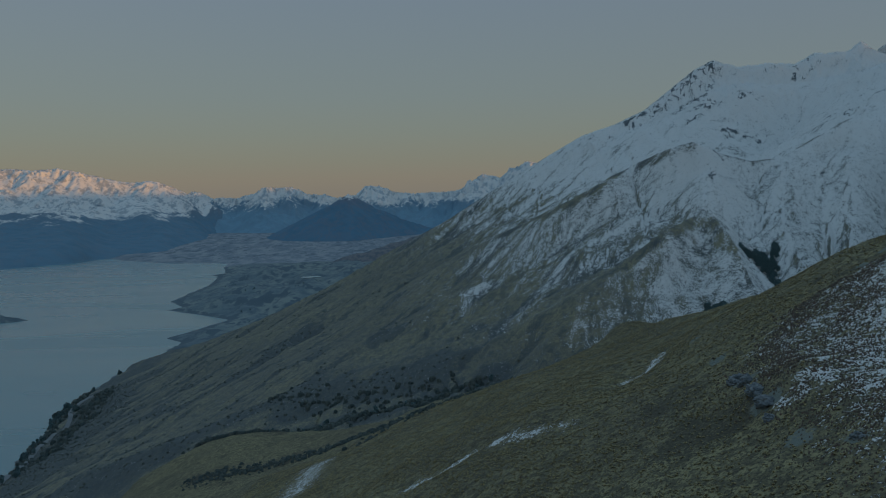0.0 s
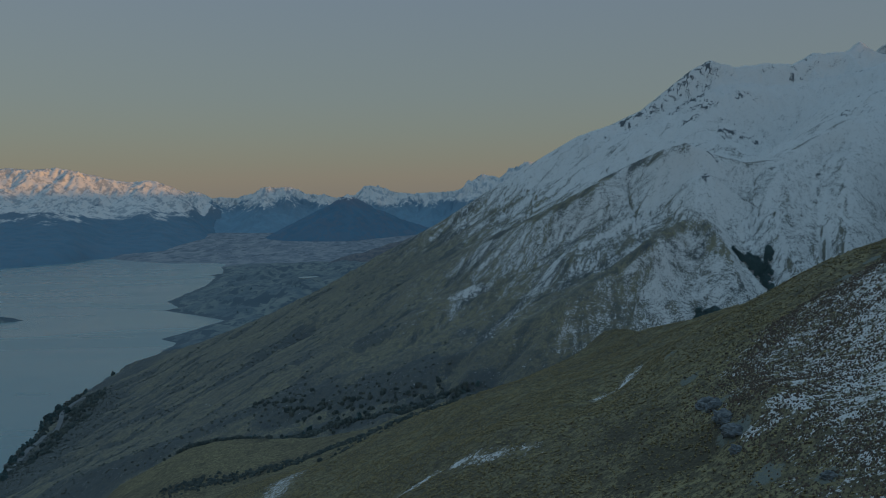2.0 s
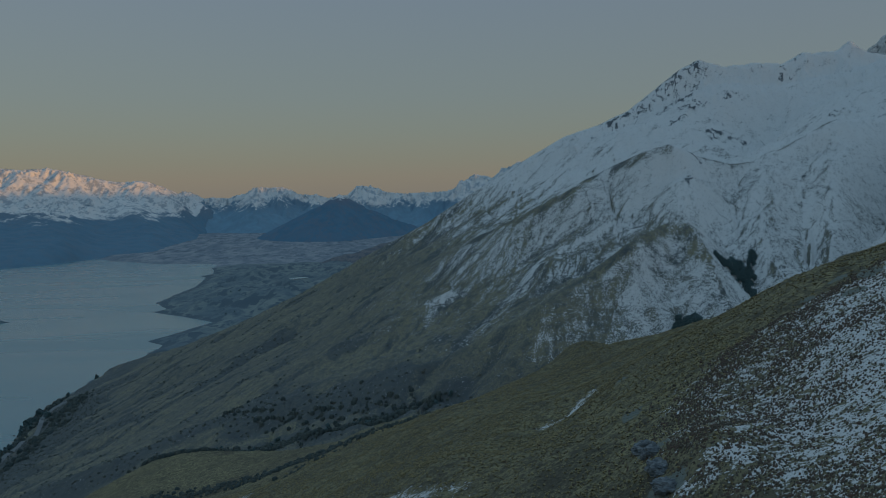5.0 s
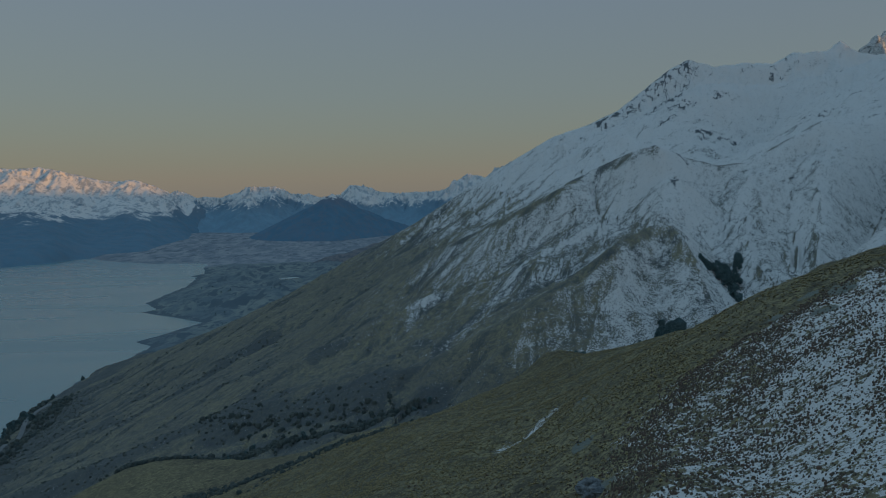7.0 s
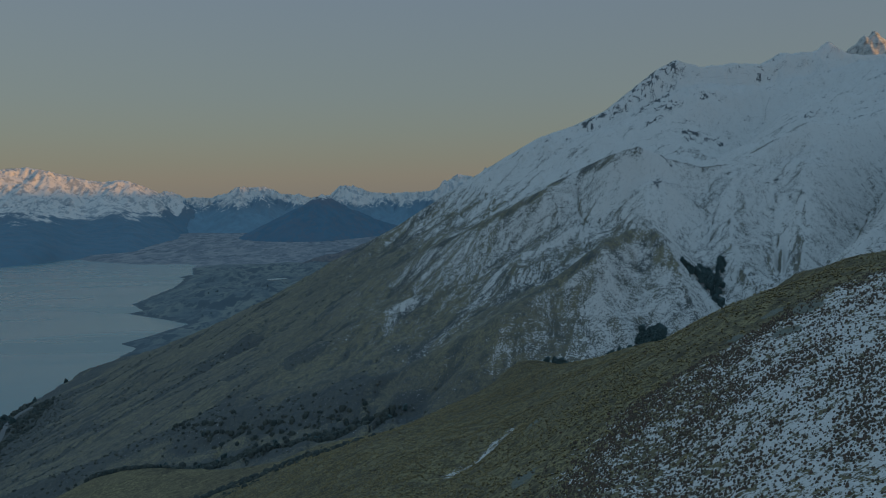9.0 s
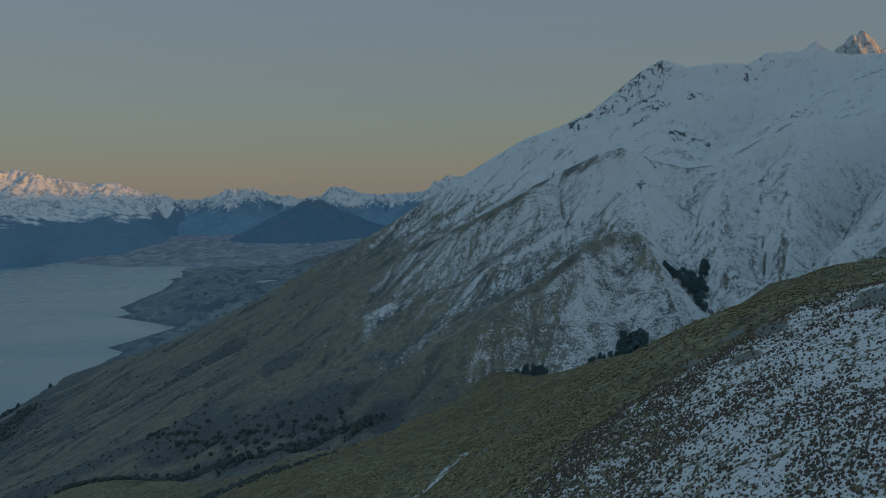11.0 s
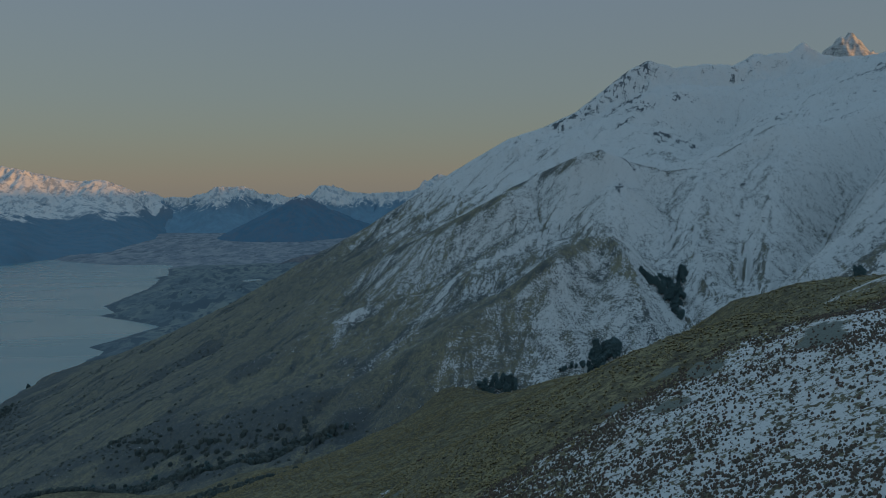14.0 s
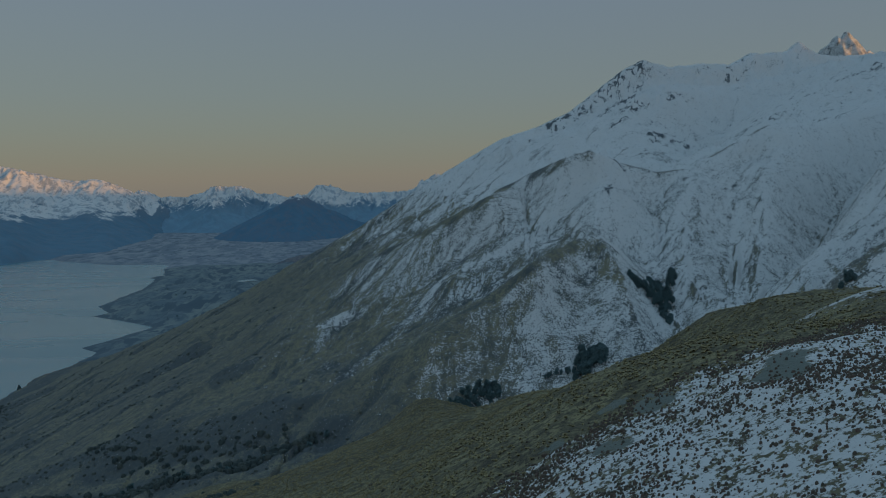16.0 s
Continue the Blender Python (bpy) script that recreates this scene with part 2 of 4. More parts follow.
def sheet(name, xs, ys, height, material, maps=None):
    """One ground mesh over the grid of places xs, ys (2D arrays)."""
    zs = height(xs, ys)
    n, m = xs.shape
    me = bpy.data.meshes.new(name)
    co = np.stack([xs, ys, zs], -1).reshape(-1, 3).astype(np.float32)
    i = np.arange(n * m).reshape(n, m)
    q = np.stack([i[:-1, :-1], i[:-1, 1:], i[1:, 1:], i[1:, :-1]], -1).reshape(-1, 4)
    me.vertices.add(n * m)
    me.vertices.foreach_set("co", co.ravel())
    me.loops.add(q.size)
    me.loops.foreach_set("vertex_index", q.ravel().astype(np.int32))
    me.polygons.add(len(q))
    me.polygons.foreach_set("loop_start", np.arange(0, q.size, 4, dtype=np.int32))
    me.polygons.foreach_set("use_smooth", np.ones(len(q), dtype=bool))
    me.update(calc_edges=True)
    for key, fn in (maps or {}).items():
        at = me.attributes.new(key, "FLOAT", "POINT")
        at.data.foreach_set("value", fn(xs, ys, zs).astype(np.float32).ravel())
    me.materials.append(material)
    ob = new(name, me)
    ob["kind"] = "structure"
    return ob


def fan(az0, az1, na, r0, r1, nr, cx=16.0, cy=10.0):
    """Places on rings round (cx, cy), closer together near it; azimuth clockwise from y."""
    az = np.radians(np.linspace(az0, az1, na))
    r = np.geomspace(r0, r1, nr)
    A, R = np.meshgrid(az, r)
    return cx + R * np.sin(A), cy + R * np.cos(A)


# ---- materials ----
def principled(name, colour, rough=0.9, spec=0.2):
    ma = bpy.data.materials.new(name)
    nt = node_tree(ma)
    b = nt.nodes.new("ShaderNodeBsdfPrincipled")
    b.inputs["Base Color"].default_value = (*colour, 1)
    b.inputs["Roughness"].default_value = rough
    b.inputs["Specular IOR Level"].default_value = spec
    o = nt.nodes.new("ShaderNodeOutputMaterial")
    nt.links.new(b.outputs[0], o.inputs[0])
    return ma, nt, b


def noise_node(nt, scale, detail=4, stretch=(1, 1, 1), rough=0.55, turn=0.0):
    tc = nt.nodes.new("ShaderNodeNewGeometry")
    mp = nt.nodes.new("ShaderNodeMapping")
    mp.inputs["Scale"].default_value = stretch
    mp.inputs["Rotation"].default_value = (0, 0, radians(turn))
    nt.links.new(tc.outputs["Position"], mp.inputs[0])
    n = nt.nodes.new("ShaderNodeTexNoise")
    n.inputs["Scale"].default_value, n.inputs["Detail"].default_value, n.inputs["Roughness"].default_value = scale, detail, rough
    nt.links.new(mp.outputs[0], n.inputs["Vector"])
    return n.outputs["Fac"]


def maths(nt, op, a, b=None, clamp=False):
    n = nt.nodes.new("ShaderNodeMath")
    n.operation, n.use_clamp = op, clamp
    for k, v in enumerate((a, b)):
        if v is None:
            continue
        if isinstance(v, (int, float)):
            n.inputs[k].default_value = v
        else:
            nt.links.new(v, n.inputs[k])
    return n.outputs[0]


def span(nt, v, lo, hi, to0=0.0, to1=1.0):
    n = nt.nodes.new("ShaderNodeMapRange")
    n.interpolation_type = "SMOOTHSTEP"
    nt.links.new(v, n.inputs[0])
    for k, x in zip((1, 2, 3, 4), (lo, hi, to0, to1)):
        n.inputs[k].default_value = x
    return n.outputs[0]


def blend(nt, fac, a, b):
    n = nt.nodes.new("ShaderNodeMix")
    n.data_type = "RGBA"
    for k, v in ((0, fac), (6, a), (7, b)):
        if isinstance(v, (int, float)):
            n.inputs[k].default_value = v
        elif isinstance(v, tuple):
            n.inputs[k].default_value = (*v, 1)
        else:
            nt.links.new(v, n.inputs[k])
    return n.outputs[2]


def attr(nt, key):
    n = nt.nodes.new("ShaderNodeAttribute")
    n.attribute_name = key
    return n.outputs["Fac"]


def bump(nt, b, height, strength, dist):
    n = nt.nodes.new("ShaderNodeBump")
    n.inputs["Strength"].default_value, n.inputs["Distance"].default_value = strength, dist
    nt.links.new(height, n.inputs["Height"])
    nt.links.new(n.outputs[0], b.inputs["Normal"])


SNOW = (0.715, 0.715, 0.705)


def ground_material(name, grass, grass2, scrub, rock, scale, streak, grain, turn=0.0, rough=(2.3, 0.9, 0.25), speck=(0.45, 0.35), under=0.75):
    """Tussock ground: grass, scrub, bare stone and snow by the mesh's own maps, each broken up by fine noise."""
    ma, nt, b = principled(name, grass)
    wide = noise_node(nt, 0.05 / scale, 5)
    mid = noise_node(nt, 0.55 / scale, 4)
    fine = noise_node(nt, grain / scale, 4, (1, 1, 1), 0.68)
    lines = noise_node(nt, 0.85 / scale, 5, streak, 0.62, turn)
    cross = noise_node(nt, 0.85 / scale, 5, (streak[1], streak[0], 1), 0.62, -15)
    t = attr(nt, "turn")
    lines = maths(nt, "ADD", maths(nt, "MULTIPLY", lines, maths(nt, "SUBTRACT", 1.0, t)), maths(nt, "MULTIPLY", cross, t))
    grit = noise_node(nt, 0.3 * grain / scale, 3, (1, 1, 1), 0.6)
    c = blend(nt, span(nt, wide, 0.38, 0.62), grass, grass2)
    c = blend(nt, maths(nt, "MULTIPLY", span(nt, mid, 0.48, 0.64), 0.55), c, scrub)
    c = blend(nt, maths(nt, "MULTIPLY", span(nt, lines, 0.50, 0.66), 0.40), c, scrub)
    c = blend(nt, maths(nt, "MULTIPLY", span(nt, grit, 0.47, 0.60), speck[0]), c, scrub)
    c = blend(nt, maths(nt, "MULTIPLY", span(nt, fine, 0.48, 0.58), speck[1]), c, scrub)
    q = maths(nt, "ADD", attr(nt, "scrub"), maths(nt, "MULTIPLY", maths(nt, "SUBTRACT", fine, 0.5), 1.2))
    c = blend(nt, maths(nt, "MULTIPLY", span(nt, q, 0.40, 0.62), span(nt, grit, 0.38, 0.60, 0.95, 0.6)), c, scrub)
    q = maths(nt, "ADD", attr(nt, "rock"), maths(nt, "MULTIPLY", maths(nt, "SUBTRACT", mid, 0.5), 0.6))
    q = maths(nt, "ADD", q, maths(nt, "MULTIPLY", maths(nt, "SUBTRACT", fine, 0.5), 1.2))
    q = maths(nt, "ADD", q, maths(nt, "MULTIPLY", maths(nt, "SUBTRACT", grit, 0.5), 1.2))
    stone = span(nt, q, 0.40, 0.62)
    s = maths(nt, "ADD", attr(nt, "snow"), maths(nt, "MULTIPLY", maths(nt, "SUBTRACT", fine, 0.5), rough[0]))
    s = maths(nt, "ADD", s, maths(nt, "MULTIPLY", maths(nt, "SUBTRACT", grit, 0.5), rough[1]))
    s = maths(nt, "ADD", s, maths(nt, "MULTIPLY", maths(nt, "SUBTRACT", lines, 0.5), rough[2]))
    s = span(nt, s, 0.45, 0.58)
    c = blend(nt, span(nt, attr(nt, "snow"), 0.25, 0.6, 0.0, under), c, scrub)
    c = blend(nt, s, c, SNOW)
    c = blend(nt, stone, c, rock)
    nt.links.new(c, b.inputs["Base Color"])
    h = maths(nt, "ADD", mid, maths(nt, "MULTIPLY", fine, 0.4))
    bump(nt, b, h, 0.6, 0.6 * scale)
    return ma


hill_mat = ground_material("tussock_hillside", (0.335, 0.293, 0.16), (0.25, 0.218, 0.13), (0.078, 0.071, 0.054), (0.19, 0.21, 0.185), 0.8, (1, 1, 1), 3.4, 0.0, (1.3, 0.8, 0.2), (0.62, 0.78), 0.4)
mount_mat = ground_material("mountain_grass", (0.315, 0.288, 0.188), (0.245, 0.23, 0.17), (0.098, 0.116, 0.124), (0.105, 0.125, 0.14), 1.6, (0.22, 1.0, 0.5), 4.6, -40.0, (2.7, 0.8, 0.8), (0.48, 0.78), 0.8)

# lakeside scrub, turning into the pale gravel of the river flats
low_mat, nt, b = principled("lakeside_ground", (0.1, 0.1, 0.1))
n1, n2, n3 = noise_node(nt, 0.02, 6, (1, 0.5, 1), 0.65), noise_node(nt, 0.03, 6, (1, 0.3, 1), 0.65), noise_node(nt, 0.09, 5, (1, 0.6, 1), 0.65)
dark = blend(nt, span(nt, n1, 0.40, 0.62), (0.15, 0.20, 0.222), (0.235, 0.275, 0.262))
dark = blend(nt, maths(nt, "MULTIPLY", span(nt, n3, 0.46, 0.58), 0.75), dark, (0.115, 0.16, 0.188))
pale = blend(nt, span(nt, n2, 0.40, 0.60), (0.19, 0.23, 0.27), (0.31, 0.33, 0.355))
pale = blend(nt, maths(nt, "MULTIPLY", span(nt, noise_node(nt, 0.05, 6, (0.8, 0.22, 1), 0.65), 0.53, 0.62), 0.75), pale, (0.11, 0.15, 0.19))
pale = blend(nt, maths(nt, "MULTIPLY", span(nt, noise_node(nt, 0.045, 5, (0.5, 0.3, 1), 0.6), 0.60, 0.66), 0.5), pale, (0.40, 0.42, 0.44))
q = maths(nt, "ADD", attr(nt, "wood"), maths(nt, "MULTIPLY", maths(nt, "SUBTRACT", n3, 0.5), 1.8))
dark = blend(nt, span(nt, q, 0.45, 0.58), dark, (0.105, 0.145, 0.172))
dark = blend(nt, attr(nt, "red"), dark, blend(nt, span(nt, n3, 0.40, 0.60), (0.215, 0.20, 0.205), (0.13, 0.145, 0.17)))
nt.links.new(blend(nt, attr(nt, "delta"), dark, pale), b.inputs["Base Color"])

water_mat, wnt, wb = principled("lake_water", (0.085, 0.235, 0.275), 0.24, 0.5)
wnt.links.new(span(wnt, noise_node(wnt, 0.004, 3, (0.5, 1.6, 1)), 0.36, 0.66, 0.23, 0.29), wb.inputs["Roughness"])


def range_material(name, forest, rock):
    """Forest below, snow above, bare rock where the snow does not hold; forest and rock carry painted haze."""
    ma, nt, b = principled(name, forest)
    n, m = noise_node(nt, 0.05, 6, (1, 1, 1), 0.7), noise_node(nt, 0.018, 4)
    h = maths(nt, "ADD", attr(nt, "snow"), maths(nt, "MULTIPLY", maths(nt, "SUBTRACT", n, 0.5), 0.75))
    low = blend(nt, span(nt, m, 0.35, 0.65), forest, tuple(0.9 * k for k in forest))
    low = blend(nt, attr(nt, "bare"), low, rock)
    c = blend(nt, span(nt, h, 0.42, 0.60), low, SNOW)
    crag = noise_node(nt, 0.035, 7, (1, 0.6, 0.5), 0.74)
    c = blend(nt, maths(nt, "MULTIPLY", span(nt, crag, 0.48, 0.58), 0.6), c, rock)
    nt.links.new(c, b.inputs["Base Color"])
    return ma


# haze is painted in: forest and rock colours are lifted and blued for distance
hazed_west_mat = range_material("hazed_forest_snow", (0.128, 0.245, 0.335), (0.16, 0.235, 0.30))
hazed_north_mat = range_material("hazed_far_forest_snow", (0.19, 0.335, 0.44), (0.17, 0.275, 0.36))
hazed_cone_mat = range_material("forest_hill", (0.098, 0.212, 0.308), (0.155, 0.20, 0.26))


def range_maps(line, spread, seed, red=0.0):
    def steep(x, y, z):
        return np.hypot(np.gradient(z, axis=0) / (y[1, 0] - y[0, 0]), np.gradient(z, axis=1) / (x[0, 1] - x[0, 0]))
    def snow(x, y, z):
        g = steep(x, y, z)
        k = (z - line) / spread + 0.5 * fbm(x / 150, y / 220, 5, seed, 0.6) - 0.45 * sstep(0.55, 1.1, g) * sstep(line + 120, line + 40, z)
        return np.clip(0.5 + 0.6 * k, 0, 1)
    def bare(x, y, z):
        return np.clip(sstep(line - 40, line + 20, z) + red * sstep(-0.1, 0.5, fbm(x / 140, y / 140, 3, seed + 3)), 0, 1)
    return {"snow": snow, "bare": bare}


# ---- the large landforms ----
SCREES = [(24.4, 66, 1.5), (23.5, 59.5, 1.4), (22.9, 52.7, 1.2), (24.6, 49.2, 1.0), (28.7, 92.2, 1.1), (25.6, 75.4, 1.0), (46.7, 75.0, 1.9), (48.0, 77.0, 1.3), (42.7, 78.3, 1.4), (40.2, 75.1, 1.3), (41.6, 80.9, 0.8), (38.6, 79, 0.8)]


def snow_edge(y):
    return np.interp(y, [30, 52, 60, 68, 72, 75, 77, 78.5, 80, 82, 85], [22, 25.5, 26, 26.5, 27.5, 29.5, 33, 39, 46, 56, 80])


def bowl(x, y):
    """The hollow behind the rocky knoll, where the snow lies deeper."""
    return np.exp(-(((x - 31) / 4) ** 2 + ((y - 58) / 8) ** 2))


def hill_snow(x, y, z):
    d = x - snow_edge(y) + 2.2 * fbm(x / 9, y / 9, 3, 71)
    s = 0.45 * sstep(-6, 2, d) + 0.13 * sstep(4, 12, d) + 0.10 * sstep(-1, 3, d) * bowl(x, y)
    top = 0.45 * sstep(54, 60, x) * sstep(120, 100, y) * (0.5 + 0.9 * fbm(x / 8, y / 5, 3, 72))
    s = np.maximum(s, top)
    for line, w in STREAKS:
        s = np.maximum(s, (0.5 if w > 5 else 0.52 + 0.30 * perlin(x / 2.5, y / 2.5, 80)) * near(line, x + 0.5 * perlin(x / 2, y / 2, 73), y + 0.8 * perlin(x / 2, y / 2, 74), w))
    return np.clip(s, 0, 1)


def hill_rock(x, y, z):
    s = 0 * x
    for cx, cy, r in SCREES:
        s = np.maximum(s, sstep(1.25, 0.5, np.hypot((x - cx) * 1.3, y - cy) / r + 0.35 * perlin(x / 1.5, y / 1.5, 75)))
    return 0.75 * s


def hill_scrub(x, y, z):
    belt = 0.40 * near([(4, 176), (-8, 188), (-15.5, 190), (-31, 197), (-45, 210)], x + 3 * perlin(x / 7, y / 9, 78), y + 5 * perlin(x / 9, y / 9, 79), 9)
    return belt + 0.34 * sstep(2, 12, x) * sstep(84, 66, y) + 0.30 * sstep(0.0, 0.5, fbm(x / 12, y / 16, 3, 76)) + 0.3 * sstep(4, -6, x) * sstep(0.1, 0.5, fbm(x / 9, y / 22, 3, 77))


CHUTES = [(CHUTE, 5.0, 0.55), ([(17, 312), (11.5, 300), (7, 291), (-2, 282)], 3.0, 0.5), ([(2, 305), (-6.6, 301), (-14, 296)], 2.2, 0.55), ([(16, 283), (13, 264), (6, 256)], 2.5, 0.45),
          ([(45, 289), (37, 283), (30, 274), (26, 266)], 6.0, 0.6), ([(19.5, 253), (15.4, 247), (12.6, 240)], 2.2, 0.75), ([(30.5, 249), (23, 247)], 1.8, 0.7), ([(30, 318), (18, 303), (10, 296)], 3.0, 0.3),
          ([(46, 349), (30, 365), (15, 356)], 9.0, 0.45), ([(40, 338), (25, 310)], 7.0, 0.3), ([(-40, 313), (-40, 284), (-50, 282)], 5.0, 0.4), ([(-30, 279), (-15, 267), (2, 257)], 4.0, 0.5), ([(-28, 320), (-31, 318)], 1.5, 0.8)]


def mount_turn(x, y, z):
    return sstep(88, 106, x) * sstep(440, 370, y)


def mount_snow(x, y, z):
    """Snow: more with height and on slopes turned from the sun, less on spurs and in scrubby gullies."""
    turn = mount_turn(x, y, z)
    u, v = fall(x, y)
    e = ground.spur
    s = (z - 124) / 55 + 0.7 * (1 - 0.8 * turn) * (ground.by - 0.10) + 0.62 * turn + 0.4 * fbm(x / 90, y / 50, 3, 84) + 0.35 * fbm((u + 9 * perlin(x / 30, y / 30, 97)) / 26, (v + 7 * perlin(x / 24, y / 24, 98)) / 7, 4, 83, 0.6)
    s = s - 0.12 * sstep(85, 40, x) - 0.2 * sstep(56, 44, x) * sstep(270, 260, y) - 0.95 * sstep(52, 30, x) * sstep(118, 100, z) * sstep(420, 380, y)
    d, _ = along([(a - 1, b - 1.2, c) for a, b, c in KNOB[2:]], x, y)
    crest = sstep(3.6, 1.4, d) * sstep(86, 81, x)
    d, _ = along([(84.5, 276, 0), (88, 268, 0), (92, 259, 0), (95, 251, 0), (98, 243, 0)], x, y)
    crest = np.maximum(crest, 0.36 * sstep(3.6, 0.8, d + 2.0 * perlin((x + 0.35 * y) / 1.5, y / 12, 99)))
    face = sstep(57, 66, x) * sstep(90, 86, x) * sstep(283, 274, y)
    d, _ = along([(a - 1, b - 1.5, c) for a, b, c in HUMP[8:]], x, y)
    crest = np.maximum(crest, sstep(2.8, 1.0, d + 1.2 * perlin(x / 4, y / 4, 104)) * sstep(-0.5, 0.0, fbm(x / 9, y / 9, 2, 92)))
    d, _ = along([(a, b - 0.6, c) for a, b, c in HUMP[1:9]], x, y)
    crest = np.maximum(crest, 0.8 * sstep(1.6, 0.5, d) * sstep(-0.4, 0.1, fbm(x / 14, y / 14, 2, 93)))
    s = s + 0.75 * sstep(62, 72, x) * sstep(296, 280, y) * sstep(102, 94, x) - 0.35 * sstep(45, -20, x) * sstep(500, 350, y) - 0.5 * sstep(20, -40, x)
    for line, w, k in CHUTES:
        s = s + 1.15 * k * near([p[:2] for p in line], x + 2 * perlin(x / 5, y / 5, 96), y + 2.5 * perlin(x / 8, y / 4, 85), 1.5 * w)
    s = s + 0.75 * sstep(140, 170, z) + 0.4 * sstep(380, 430, y) * sstep(110, 130, z)
    s = np.clip(0.36 + 0.42 * s, 0, 1)
    low = sstep(185, 150, z) * sstep(520, 380, y)
    s = s + low * (0.5 + (0.62 - 0.1 * turn) * (s - 0.5) + 0.10 * turn - s) - 0.28 * sstep(103, 84, z) * (1 - s) + face * (0.57 + 0.25 * fbm(x / 5, y / 5, 3, 100) - 0.5 - 0.5 * (s - 0.5))
    lean = (ground.zy - ground.by) - 0.45 * (ground.zx - ground.bx)
    bare = 0.45 * e[1] + 0.30 * e[2] + 0.28 * e[3] + 0.2 * e[4]
    gully = sstep(-0.1, -0.75, e[1] + 0.5 * e[2]) + 0.7 * sstep(-0.2, -0.8, e[3] + 0.4 * e[2])
    mixed = sstep(0.12, 0.34, s) * (1 - 0.5 * sstep(0.62, 0.9, s)) * (1 - 0.75 * face)
    s = s + mixed * (0.46 * np.clip(lean, -1.1, 1.1) - 0.12 * bare - (0.12 - 0.05 * turn) * gully)
    thin = sstep(0.15, 0.65, fbm(u / 30, v / 5, 5, 94, 0.68)) * sstep(235, 150, z) * (1 - turn)
    s = s - (0.12 + 0.34 * sstep(400, 450, y) * sstep(215, 165, z)) * thin
    s = s + 0.13 * sstep(62, 76, x) * sstep(114, 102, x) * sstep(298, 312, y) * sstep(354, 342, y) - 0.06 * sstep(24, 32, x) * sstep(62, 52, x) * sstep(275, 288, y) * sstep(348, 335, y)
    d, _ = along([(a - 1, b + 1, c) for a, b, c in LOW_EAST], x, y)
    crest = np.maximum(crest, 0.85 * sstep(4.6, 1.4, d + 1.5 * perlin(x / 4, y / 4, 107)))
    return np.clip(s - 0.5 * crest, 0, 0.93)


def mount_scrub(x, y, z):
    u, v = fall(x, y)
    e = ground.spur
    s = 0.5 * sstep(0.0, 0.5, fbm(u / 34, v / 13, 5, 86, 0.62)) + 0.45 * sstep(32, 12, z) * sstep(300, 450, y) + 0.42 * sstep(0.15, -0.8, e[0] + 0.45 * e[1]) + 0.2 * sstep(0, -0.8, e[2] + e[3])
    s = s + 0.30 * sstep(70, 30, z) * sstep(-0.15, 0.35, fbm(u / 70, v / 24, 4, 105)) - 0.25 * sstep(0.2, 0.6, fbm(u / 60, v / 30, 3, 106))
    for line, w in GULLY_SCRUB:
        s = np.maximum(s, 1.15 * near(line, x + 5 * perlin(x / 12, y / 12, 87), y + 5 * perlin(x / 12, y / 12, 88), 1.5 * w))
    return np.clip(s, 0, 1)


CRAGS = [((208, 666), (140, 618), 12), ((200, 645), (170, 612), 6), ((158, 368), (153, 362), 2.2), ((104, 326), (100, 316), 2.5), ((110, 338), (106, 340), 2)]
CRAGS += [((x + w, y + w), (x - w, y - w), w) for x, y, w in ((210.7, 480.6, 4), (206.4, 452.1, 4), (197.1, 393.6, 4), (199.1, 386.1, 2.5), (285.8, 539.1, 7), (297.8, 546.6, 7), (266.6, 516.6, 5), (271.8, 678.6, 3), (213.7, 618.6, 3), (191.2, 578.1, 4), (204.7, 584.1, 4), (146.9, 374.1, 2.5), (284, 693.6, 3), (142.1, 330.8, 1.6), (187, 608.1, 5), (172.3, 590.1, 4), (211.1, 584.1, 3))]


def mount_rock(x, y, z):
    s = 0 * x
    for a, b, w in CRAGS:
        s = np.maximum(s, near([a, b], x, y, 1.7 * w) * sstep(-0.35, 0.35, fbm(x / 5, y / 3, 5, 89, 0.7)))
    u, v = fall(x, y)
    return 0.68 * s + 0.40 * sstep(0.25, 0.7, fbm(u / 16, v / 5, 5, 90, 0.68)) * sstep(140, 170, z) + 0.3 * sstep(0.2, 0.6, fbm(u / 12, v / 4, 5, 95, 0.68)) * sstep(85, 100, z) * sstep(70, 45, x) * sstep(400, 330, y)


hx, hy = np.meshgrid(np.linspace(-70, 130, 460), np.linspace(20, 262, 520))
hillside = sheet("hillside", hx, hy, hill_z, hill_mat, {"snow": hill_snow, "scrub": hill_scrub, "rock": hill_rock})
tagged(hillside, "tussock covered hillside with patches of thin snow", "hillside")

ground = Ground(np.radians(np.concatenate([np.linspace(-42, -30.5, 40), np.linspace(-30.4, 31.4, 900), np.linspace(31.5, 40, 30)])), np.geomspace(120, 1150, 560), 16.0, 10.0)
ground.shape()
mountain = sheet("mountain", ground.x, ground.y, lambda x, y: ground.z, mount_mat, {"snow": mount_snow, "scrub": mount_scrub, "rock": mount_rock, "turn": mount_turn})
tagged(mountain, "steep tussock mountain with snow on its upper slopes", "mountain")


